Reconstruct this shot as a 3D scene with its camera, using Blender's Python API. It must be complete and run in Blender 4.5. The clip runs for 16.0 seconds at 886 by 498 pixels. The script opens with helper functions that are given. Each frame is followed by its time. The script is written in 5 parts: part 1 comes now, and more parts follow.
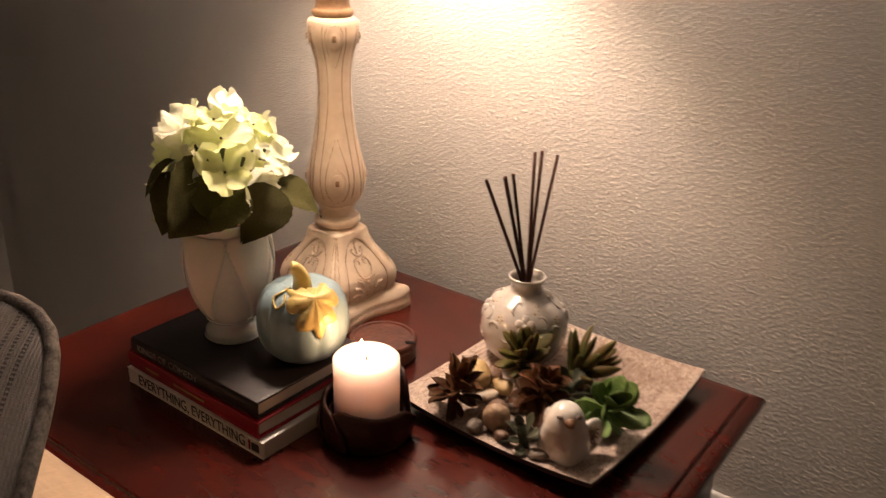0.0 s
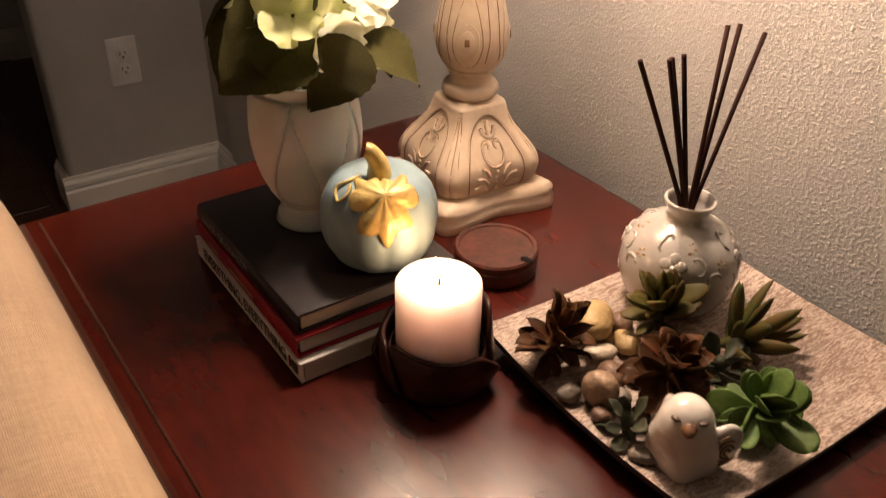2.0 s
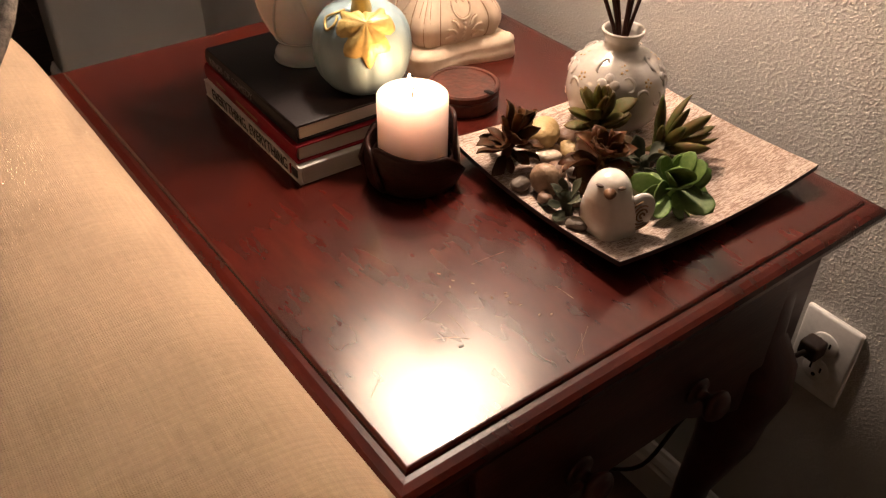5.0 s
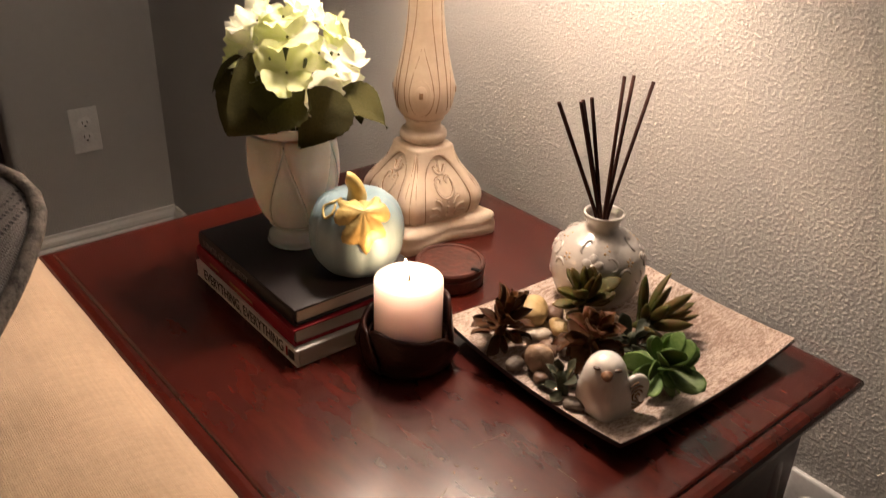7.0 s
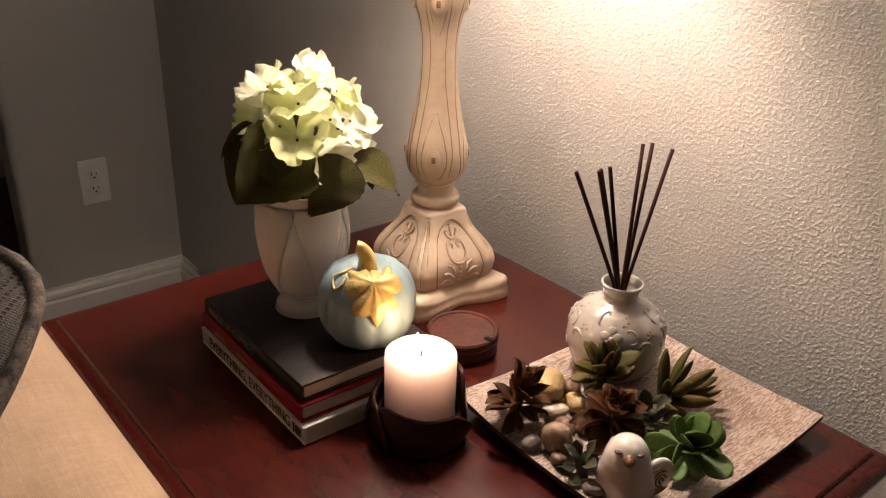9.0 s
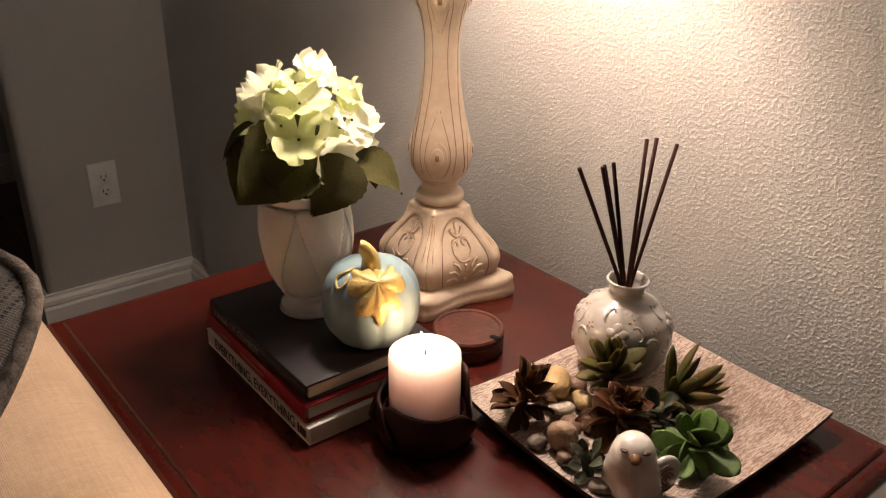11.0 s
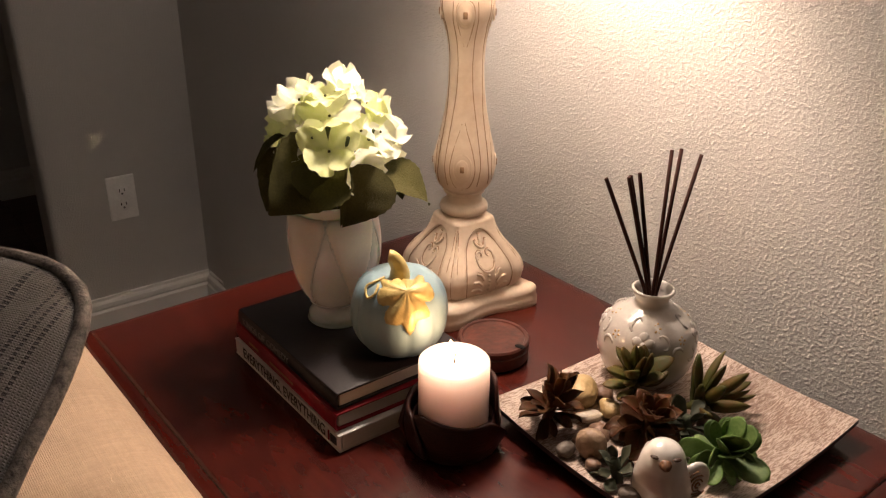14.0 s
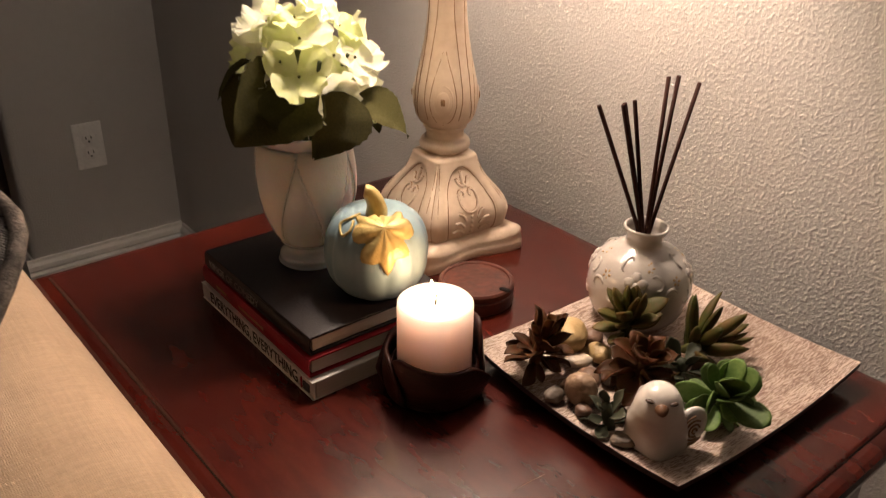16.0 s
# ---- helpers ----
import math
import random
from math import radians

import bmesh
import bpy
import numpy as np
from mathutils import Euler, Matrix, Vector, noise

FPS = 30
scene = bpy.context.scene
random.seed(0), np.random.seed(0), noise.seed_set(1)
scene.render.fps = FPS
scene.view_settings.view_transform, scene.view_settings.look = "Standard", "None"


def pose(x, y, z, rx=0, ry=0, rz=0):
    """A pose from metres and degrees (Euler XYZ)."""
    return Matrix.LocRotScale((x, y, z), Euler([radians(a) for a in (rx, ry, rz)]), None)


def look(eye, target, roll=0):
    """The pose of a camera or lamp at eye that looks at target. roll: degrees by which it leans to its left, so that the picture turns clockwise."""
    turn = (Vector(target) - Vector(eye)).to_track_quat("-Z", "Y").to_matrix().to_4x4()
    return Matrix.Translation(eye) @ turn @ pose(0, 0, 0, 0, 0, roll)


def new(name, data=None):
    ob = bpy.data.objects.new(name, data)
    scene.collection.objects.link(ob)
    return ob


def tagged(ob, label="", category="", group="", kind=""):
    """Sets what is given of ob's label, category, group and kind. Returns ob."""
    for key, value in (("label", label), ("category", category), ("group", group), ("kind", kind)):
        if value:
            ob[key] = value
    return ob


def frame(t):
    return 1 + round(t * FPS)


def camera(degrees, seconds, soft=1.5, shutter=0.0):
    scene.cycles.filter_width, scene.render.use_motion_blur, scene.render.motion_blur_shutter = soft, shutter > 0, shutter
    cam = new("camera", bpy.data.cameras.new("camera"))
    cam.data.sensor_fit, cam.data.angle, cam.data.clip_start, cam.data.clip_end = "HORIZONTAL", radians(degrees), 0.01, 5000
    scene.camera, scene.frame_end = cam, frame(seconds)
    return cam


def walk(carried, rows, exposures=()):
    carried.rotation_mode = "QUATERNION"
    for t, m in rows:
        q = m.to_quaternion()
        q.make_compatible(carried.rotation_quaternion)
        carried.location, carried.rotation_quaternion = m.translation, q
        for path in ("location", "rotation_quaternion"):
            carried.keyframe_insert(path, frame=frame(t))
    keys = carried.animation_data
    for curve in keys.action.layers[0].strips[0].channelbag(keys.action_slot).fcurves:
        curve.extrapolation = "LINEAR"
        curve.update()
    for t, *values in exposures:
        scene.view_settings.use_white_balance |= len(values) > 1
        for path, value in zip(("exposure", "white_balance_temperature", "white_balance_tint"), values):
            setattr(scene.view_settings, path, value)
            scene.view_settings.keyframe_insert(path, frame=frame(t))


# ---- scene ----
cam = camera(55.1, 16.0, soft=1.25, shutter=0.4)
PATH = [
    (0, (-0.336, -0.206, 1.225), (1.122, 0.918, 0.443), 1.7),
    (0.5, (-0.241, -0.134, 1.208), (1.097, 1.103, 0.384), 1.9),
    (1, (-0.194, -0.088, 1.187), (1.028, 1.172, 0.227), 1.5),
    (1.5, (-0.145, -0.096, 1.171), (0.91, 1.247, 0.13), 1.5),
    (2, (-0.103, -0.135, 1.17), (0.848, 1.239, 0.071), 1.3),
    (2.5, (-0.1, -0.171, 1.164), (0.777, 1.2, 0.001), 0.6),
    (3, (-0.106, -0.201, 1.156), (0.703, 1.159, -0.068), 0.3),
    (3.5, (-0.114, -0.246, 1.16), (0.657, 1.091, -0.112), 0.1),
    (6, (-0.222, -0.287, 1.173), (0.83, 0.97, 0.025), 1.9),
    (6.5, (-0.216, -0.276, 1.188), (0.872, 1.036, 0.141), 1.9),
    (7, (-0.222, -0.257, 1.204), (0.897, 1.102, 0.254), 2.1),
    (7.5, (-0.224, -0.243, 1.218), (0.905, 1.147, 0.329), 2.2),
    (8, (-0.221, -0.237, 1.218), (0.916, 1.165, 0.356), 2.6),
    (8.5, (-0.217, -0.232, 1.214), (0.927, 1.164, 0.353), 2.7),
    (9, (-0.205, -0.226, 1.216), (0.926, 1.181, 0.355), 2.0),
    (11.5, (-0.196, -0.23, 1.213), (0.912, 1.192, 0.348), 0.9),
    (12, (-0.202, -0.234, 1.212), (0.915, 1.183, 0.349), 0.8),
    (12.5, (-0.211, -0.233, 1.215), (0.897, 1.197, 0.363), 0.5),
    (13, (-0.215, -0.231, 1.214), (0.882, 1.211, 0.367), 0.5),
    (13.5, (-0.218, -0.226, 1.214), (0.875, 1.221, 0.372), 0.7),
    (14, (-0.218, -0.226, 1.215), (0.882, 1.22, 0.38), 0.6),
    (14.5, (-0.219, -0.231, 1.216), (0.896, 1.205, 0.381), 0.8),
    (15, (-0.223, -0.237, 1.218), (0.895, 1.195, 0.382), 1.2),
    (15.5, (-0.221, -0.238, 1.211), (0.892, 1.183, 0.35), 1.8),
    (16, (-0.194, -0.194, 1.174), (0.919, 1.188, 0.25), 1.2),
]
EXPOSURES = [(0, 0.03, 7100, 18), (0.5, 0.03, 7100, 18), (1.0, -0.20, 7200, 18), (1.5, -0.01, 7200, 17), (2.0, 0.09, 7200, 18), (3.0, 0.12, 7250, 19), (3.7, 0.13, 7250, 19), (5.8, 0.70, 6800, 16), (6.0, 0.68, 6800, 16), (6.5, 0.48, 6700, 15), (7.0, 0.29, 6550, 13), (7.5, 0.12, 6450, 14), (8.5, 0.08, 6400, 14), (15.5, 0.08, 6420, 14), (16.0, 0.04, 6600, 14)]
walk(cam, [(t, look(eye, target, roll)) for t, eye, target, roll in PATH], EXPOSURES)

# ---- light ----
world = bpy.data.worlds.new("world")
scene.world = world
world.use_nodes = True
world.node_tree.nodes["Background"].inputs[0].default_value = (0.9, 0.8, 0.7, 1)
world.node_tree.nodes["Background"].inputs[1].default_value = 0.0
WARM = (1.0, 0.805, 0.655)
LAMP_X, LAMP_Y = 0.369, 0.506


def point_light(name, place, watts, radius, colour):
    data = bpy.data.lights.new(name, "POINT")
    data.energy, data.shadow_soft_size, data.color = watts, radius, colour
    ob = new(name, data)
    ob.location = place
    return ob


point_light("bulb_light", (0.349, 0.472, 1.388), 18.0, 0.042, WARM)
point_light("flame_light", (0.187, 0.292, 0.824), 0.215, 0.008, (1.0, 0.57, 0.29))


# ---- materials ----
def mat(name, c1, c2=None, rough=0.5, scale=20.0, fine=200.0, bump=0.0, bump_scale=None, metal=0.0, coat=0.0,
        stretch=(1, 1, 1), sss=0.0, sss_radius=(0.01, 0.005, 0.003), sheen=0.0, rough_var=0.1, emit=None, vary=0.0, spec=0.5):
    """A surface with two scales of variation, bump and wear."""
    m = bpy.data.materials.new(name)
    m.use_nodes = True
    nt = m.node_tree
    n, l = nt.nodes, nt.links
    b = n["Principled BSDF"]
    c2 = c2 or tuple(v * 0.8 for v in c1)
    tc = n.new("ShaderNodeTexCoord")
    mp = n.new("ShaderNodeMapping")
    mp.inputs["Scale"].default_value = stretch
    l.new(tc.outputs["Object"], mp.inputs["Vector"])
    n1 = n.new("ShaderNodeTexNoise")
    n1.inputs["Scale"].default_value, n1.inputs["Detail"].default_value = scale, 5
    n2 = n.new("ShaderNodeTexNoise")
    n2.inputs["Scale"].default_value, n2.inputs["Detail"].default_value = fine, 3
    for t in (n1, n2):
        l.new(mp.outputs[0], t.inputs["Vector"])
    add = n.new("ShaderNodeMath")
    add.operation = "MULTIPLY_ADD"
    l.new(n2.outputs[0], add.inputs[0])
    add.inputs[1].default_value = 0.5
    sub = n.new("ShaderNodeMath")
    sub.operation = "MULTIPLY"
    l.new(n1.outputs[0], sub.inputs[0])
    sub.inputs[1].default_value = 0.8
    l.new(sub.outputs[0], add.inputs[2])
    ramp = n.new("ShaderNodeMapRange")
    ramp.inputs["From Min"].default_value, ramp.inputs["From Max"].default_value = 0.42, 0.88
    l.new(add.outputs[0], ramp.inputs["Value"])
    mix = n.new("ShaderNodeMix")
    mix.data_type = "RGBA"
    mix.inputs["A"].default_value, mix.inputs["B"].default_value = (*c1, 1), (*c2, 1)
    l.new(ramp.outputs[0], mix.inputs["Factor"])
    colour = mix.outputs["Result"]
    if vary:
        info = n.new("ShaderNodeObjectInfo")
        hsv = n.new("ShaderNodeHueSaturation")
        mr = n.new("ShaderNodeMapRange")
        mr.inputs["To Min"].default_value, mr.inputs["To Max"].default_value = 1 - vary, 1 + vary
        l.new(info.outputs["Random"], mr.inputs["Value"])
        l.new(mr.outputs[0], hsv.inputs["Value"])
        l.new(colour, hsv.inputs["Color"])
        colour = hsv.outputs[0]
    l.new(colour, b.inputs["Base Color"])
    rr = n.new("ShaderNodeMapRange")
    rr.inputs["To Min"].default_value, rr.inputs["To Max"].default_value = max(0.02, rough - rough_var), min(1, rough + rough_var)
    l.new(n1.outputs[0], rr.inputs["Value"])
    l.new(rr.outputs[0], b.inputs["Roughness"])
    b.inputs["Metallic"].default_value = metal
    b.inputs["Coat Weight"].default_value = coat
    b.inputs["Coat Roughness"].default_value = 0.13
    b.inputs["Specular IOR Level"].default_value = spec
    b.inputs["Sheen Weight"].default_value = sheen
    if sss:
        b.inputs["Subsurface Weight"].default_value = sss
        b.inputs["Subsurface Radius"].default_value = sss_radius
        b.inputs["Subsurface Scale"].default_value = 1.0
    if emit:
        b.inputs["Emission Color"].default_value, b.inputs["Emission Strength"].default_value = (*emit[0], 1), emit[1]
    if bump:
        bp = n.new("ShaderNodeBump")
        bp.inputs["Distance"].default_value = bump
        src = n2
        if bump_scale:
            src = n.new("ShaderNodeTexNoise")
            src.inputs["Scale"].default_value, src.inputs["Detail"].default_value = bump_scale, 3
            l.new(mp.outputs[0], src.inputs["Vector"])
        l.new(src.outputs[0], bp.inputs["Height"])
        l.new(bp.outputs[0], b.inputs["Normal"])
    return m


def plaster(name, c1, c2):
    """Painted wall with a sprayed texture of low separate blobs over a gentle swell."""
    m = mat(name, c1, c2, rough=0.62, scale=1.3, fine=60)
    nt = m.node_tree
    n, l = nt.nodes, nt.links
    tc = n.new("ShaderNodeTexCoord")
    heights = []
    for scale, lo, hi, tall in ((235, 0.44, 0.70, 1.0), (520, 0.45, 0.70, 0.55)):
        no = n.new("ShaderNodeTexNoise")
        no.inputs["Scale"].default_value, no.inputs["Detail"].default_value, no.inputs["Roughness"].default_value = scale, 1.2, 0.45
        no.inputs["Distortion"].default_value = 0.25
        l.new(tc.outputs["Object"], no.inputs["Vector"])
        mr = n.new("ShaderNodeMapRange")
        mr.interpolation_type = "SMOOTHSTEP"
        mr.inputs["From Min"].default_value, mr.inputs["From Max"].default_value = lo, hi
        mr.inputs["To Max"].default_value = tall
        l.new(no.outputs[0], mr.inputs["Value"])
        heights.append(mr)
    ad = n.new("ShaderNodeMath")
    l.new(heights[0].outputs[0], ad.inputs[0])
    l.new(heights[1].outputs[0], ad.inputs[1])
    bp = n.new("ShaderNodeBump")
    bp.inputs["Distance"].default_value = 0.00095
    bp.inputs["Strength"].default_value = 0.6
    l.new(ad.outputs[0], bp.inputs["Height"])
    l.new(bp.outputs[0], n["Principled BSDF"].inputs["Normal"])
    return m


def woven(name, c1, c2, period, bump, stripes=False):
    """Coarse woven cloth: crossing threads, slubs, and dark dashed stripes where wanted."""
    m = mat(name, c1, c2, rough=0.9, scale=14, fine=260, sheen=0.15, spec=0.15)
    nt = m.node_tree
    n, l = nt.nodes, nt.links
    b = n["Principled BSDF"]
    tc = n.new("ShaderNodeTexCoord")
    waves = []
    for axis in ("X", "Y"):
        w = n.new("ShaderNodeTexWave")
        w.bands_direction = axis
        w.inputs["Scale"].default_value = 0.314 / period
        w.inputs["Distortion"].default_value = 3.0
        w.inputs["Detail"].default_value = 2
        w.inputs["Detail Scale"].default_value = 1.5
        l.new(tc.outputs["UV"], w.inputs["Vector"])
        waves.append(w)
    mx = n.new("ShaderNodeMath")
    mx.operation = "MAXIMUM"
    l.new(waves[0].outputs[1], mx.inputs[0])
    l.new(waves[1].outputs[1], mx.inputs[1])
    slub = n.new("ShaderNodeTexNoise")
    slub.inputs["Scale"].default_value = 60
    mpp = n.new("ShaderNodeMapping")
    mpp.inputs["Scale"].default_value = (1, 6, 1)
    l.new(tc.outputs["UV"], mpp.inputs["Vector"])
    l.new(mpp.outputs[0], slub.inputs["Vector"])
    ad = n.new("ShaderNodeMath")
    l.new(mx.outputs[0], ad.inputs[0])
    l.new(slub.outputs[0], ad.inputs[1])
    bp = n.new("ShaderNodeBump")
    bp.inputs["Distance"].default_value = bump
    l.new(ad.outputs[0], bp.inputs["Height"])
    l.new(bp.outputs[0], b.inputs["Normal"])
    old = b.inputs["Base Color"].links[0].from_socket
    for sc in ((14, 420, 1), (420, 14, 1)):
        mq = n.new("ShaderNodeMapping")
        mq.inputs["Scale"].default_value = sc
        l.new(tc.outputs["UV"], mq.inputs["Vector"])
        th = n.new("ShaderNodeTexNoise")
        th.inputs["Scale"].default_value, th.inputs["Detail"].default_value = 1.0, 2
        l.new(mq.outputs[0], th.inputs["Vector"])
        rg = n.new("ShaderNodeMapRange")
        rg.inputs["From Min"].default_value, rg.inputs["From Max"].default_value = 0.3, 0.7
        rg.inputs["To Min"].default_value, rg.inputs["To Max"].default_value = 0.93, 1.04
        l.new(th.outputs[0], rg.inputs["Value"])
        mul = n.new("ShaderNodeMix")
        mul.data_type, mul.blend_type = "RGBA", "MULTIPLY"
        mul.inputs["Factor"].default_value = 1.0
        l.new(old, mul.inputs["A"])
        l.new(rg.outputs[0], mul.inputs["B"])
        old = mul.outputs["Result"]
    l.new(old, b.inputs["Base Color"])
    if stripes:
        old = b.inputs["Base Color"].links[0].from_socket
        sep = n.new("ShaderNodeSeparateXYZ")
        l.new(tc.outputs["UV"], sep.inputs[0])

        def m2(op, a, v):
            q = n.new("ShaderNodeMath")
            q.operation = op
            for i, s in enumerate((a, v)):
                if isinstance(s, (int, float)):
                    q.inputs[i].default_value = s
                else:
                    l.new(s, q.inputs[i])
            return q.outputs[0]
        u = m2("MODULO", m2("ADD", sep.outputs[0], 0.9), 0.055)
        total = None
        for lo, hi in ((0.004, 0.0075), (0.024, 0.0262), (0.030, 0.0322), (0.036, 0.0382)):
            s = m2("MULTIPLY", m2("GREATER_THAN", u, lo), m2("LESS_THAN", u, hi))
            total = s if total is None else m2("ADD", total, s)
        zig = m2("GREATER_THAN", m2("MODULO", m2("ADD", sep.outputs[1], 0.9), 0.0036), 0.0015)
        fac = m2("MULTIPLY", m2("MULTIPLY", total, zig), 0.85)
        mi = n.new("ShaderNodeMix")
        mi.data_type = "RGBA"
        l.new(fac, mi.inputs["Factor"])
        l.new(old, mi.inputs["A"])
        mi.inputs["B"].default_value = (0.025, 0.022, 0.025, 1)
        l.new(mi.outputs["Result"], b.inputs["Base Color"])
    return m


M_WALL = plaster("wall_paint", (0.52, 0.50, 0.47), (0.49, 0.47, 0.44))
M_WALL2 = plaster("hall_paint", (0.58, 0.56, 0.54), (0.54, 0.52, 0.50))
M_CEIL = mat("ceiling_paint", (0.8, 0.79, 0.76), rough=0.8, bump=0.001)
M_TRIM = mat("trim_paint", (0.74, 0.72, 0.68), (0.68, 0.66, 0.62), rough=0.4, scale=6)
M_FLOOR = mat("floor_wood", (0.10, 0.045, 0.025), (0.04, 0.018, 0.011), rough=0.35, scale=6, fine=60, stretch=(1, 8, 1), bump=0.0004, vary=0.25)
M_TABLE = mat("cherry_wood", (0.078, 0.0098, 0.0052), (0.030, 0.0042, 0.0028), spec=0.31, rough=0.24, scale=6, fine=24, stretch=(3, 1, 3), bump=0.00004, bump_scale=14, coat=0.30, rough_var=0.05)
M_TABLE_DARK = mat("dark_cherry_wood", (0.085, 0.017, 0.011), (0.04, 0.008, 0.006), rough=0.35, scale=6, fine=70, stretch=(1, 7, 7), bump=0.0003, coat=0.15)
M_SCRATCH = mat("worn_finish", (0.28, 0.15, 0.09), (0.20, 0.09, 0.05), rough=0.6)
M_DENT = mat("dark_dent", (0.02, 0.01, 0.008), rough=0.6)
M_BRASS = mat("aged_brass", (0.26, 0.14, 0.06), (0.12, 0.065, 0.03), rough=0.4, metal=1.0, scale=60)
M_BONE = mat("antiqued_ivory", (0.68, 0.57, 0.455), (0.54, 0.42, 0.31), rough=0.5, scale=14, fine=120, bump=0.0004, bump_scale=90)
M_GLAZE = mat("brown_glaze", (0.085, 0.040, 0.020), (0.050, 0.025, 0.012), rough=0.5)
# stain in grooves and scroll lines; on the lamp neck also painted shade
M_ANTIQUE_AND_SHADE = mat("tan_antiquing_and_shade", (0.34, 0.20, 0.105), (0.19, 0.105, 0.052), rough=0.6, scale=60)
M_CERAMIC = mat("pearl_ceramic", (0.53, 0.49, 0.445), (0.46, 0.42, 0.38), rough=0.17, scale=10, coat=0.5)
M_VASE = mat("milk_glaze", (0.84, 0.845, 0.835), (0.78, 0.785, 0.775), rough=0.12, scale=10, coat=0.7, sss=0.35)
M_VASE_MATT = mat("frosted_milk_glaze", (0.90, 0.84, 0.79), (0.84, 0.775, 0.72), rough=0.45, sss=0.35, scale=30, fine=400, bump=0.0002)
M_BIRD = mat("white_glaze", (0.80, 0.755, 0.70), (0.72, 0.67, 0.61), rough=0.2, scale=30, coat=0.4)
M_GOLDPAINT = mat("gold_line", (0.50, 0.33, 0.14), (0.35, 0.22, 0.1), rough=0.35, metal=0.5)
M_BLUE = mat("pale_blue_glaze", (0.22, 0.335, 0.38), (0.28, 0.38, 0.41), rough=0.33, scale=12, fine=60, bump=0.0005, bump_scale=40)
M_GOLD = mat("gold_leaf_paint", (0.66, 0.51, 0.20), (0.50, 0.36, 0.12), rough=0.42, metal=0.2, scale=70, bump=0.0008)
M_WAX = mat("cream_wax", (0.92, 0.83, 0.84), (0.90, 0.81, 0.82), rough=0.45, scale=20, sss=1.0, sss_radius=(0.040, 0.038, 0.036))
M_WICK = mat("burnt_wick", (0.02, 0.015, 0.01), rough=0.9)
M_HOLDER = mat("carved_dark_wood", (0.046, 0.0105, 0.0062), (0.016, 0.0045, 0.0032), rough=0.4, scale=18, fine=140, stretch=(1, 1, 4), bump=0.0006, coat=0.03, spec=0.3)
M_TIN = mat("reddish_brown_wood", (0.105, 0.024, 0.013), (0.030, 0.010, 0.007), rough=0.42, scale=40, fine=160, bump=0.0005)
M_STICK = mat("stained_reed", (0.050, 0.017, 0.011), (0.026, 0.010, 0.007), spec=0.15, rough=0.8, scale=80, stretch=(1, 1, 0.1), bump=0.0003)
M_TRAY_EDGE = mat("tray_underside", (0.022, 0.013, 0.010), rough=0.5)
M_BLACK = mat("black_cloth_cover", (0.013, 0.0095, 0.010), (0.021, 0.016, 0.017), rough=0.42, spec=0.3, scale=8, fine=500, bump=0.0002)
M_RED = mat("dark_red_cover", (0.30, 0.010, 0.022), (0.20, 0.007, 0.014), spec=0.25, rough=0.45, scale=10, fine=300, bump=0.0002)
M_WHITECOVER = mat("white_paper_cover", (0.72, 0.70, 0.66), (0.62, 0.60, 0.56), rough=0.4, scale=20)
M_PAGES = mat("page_edges", (0.62, 0.57, 0.51), (0.50, 0.45, 0.39), rough=0.85, scale=60, fine=900, stretch=(0.05, 0.05, 6), bump=0.0003)
M_INK = mat("black_ink", (0.03, 0.03, 0.03), rough=0.5)
M_SILVER = mat("grey_foil", (0.30, 0.29, 0.28), rough=0.4)
M_BEIGE = woven("beige_linen", (0.56, 0.41, 0.28), (0.44, 0.32, 0.215), 0.0016, 0.00035)
M_PILLOW = woven("grey_striped_weave", (0.212, 0.190, 0.177), (0.132, 0.117, 0.110), 0.0018, 0.0007, stripes=True)
M_PIPING = mat("grey_piping_cloth", (0.34, 0.29, 0.25), (0.07, 0.058, 0.052), rough=0.9, scale=130, fine=500, bump=0.001)
M_OUTLET = mat("white_plastic", (0.90, 0.88, 0.84), rough=0.35, rough_var=0.03)
M_SLOT = mat("dark_slot", (0.012, 0.010, 0.009), rough=0.9, spec=0.1)
M_CORD = mat("brown_cord", (0.035, 0.018, 0.012), rough=0.5)
M_GREEN = mat("bright_green_leaf", (0.062, 0.140, 0.026), (0.17, 0.26, 0.075), spec=0.25, rough=0.5, scale=60, fine=300, vary=0.45)
M_OLIVE = mat("olive_green_leaf", (0.048, 0.078, 0.015), (0.115, 0.066, 0.019), spec=0.2, rough=0.5, scale=50, fine=300, vary=0.3)
M_MAROON = mat("maroon_leaf", (0.092, 0.018, 0.008), (0.056, 0.037, 0.011), spec=0.15, rough=0.5, scale=45, fine=300, vary=0.35)
M_GREY_GREEN = mat("grey_green_leaf", (0.030, 0.040, 0.022), (0.060, 0.062, 0.038), spec=0.3, rough=0.6, scale=60, vary=0.25)
M_PETAL = mat("cream_petal", (0.90, 0.89, 0.80), (0.82, 0.84, 0.58), rough=0.7, scale=18, fine=150, vary=0.12)
M_PETAL2 = mat("lime_petal", (0.64, 0.70, 0.28), (0.82, 0.84, 0.56), rough=0.7, scale=22, fine=150, vary=0.12)
M_LEAF = mat("dark_silk_leaf", (0.078, 0.070, 0.018), (0.044, 0.043, 0.012), rough=0.7, spec=0.15, scale=40, fine=300, bump=0.0006, vary=0.25)
M_STEM = mat("green_stem", (0.06, 0.08, 0.02), rough=0.7)
# the cloth's glow is added as emission and also fills the room
M_SHADE = mat("cream_shade_cloth_added_glow", (0.8, 0.72, 0.6), rough=0.9, fine=600, bump=0.0005, emit=((1.0, 0.85, 0.72), 6.8))
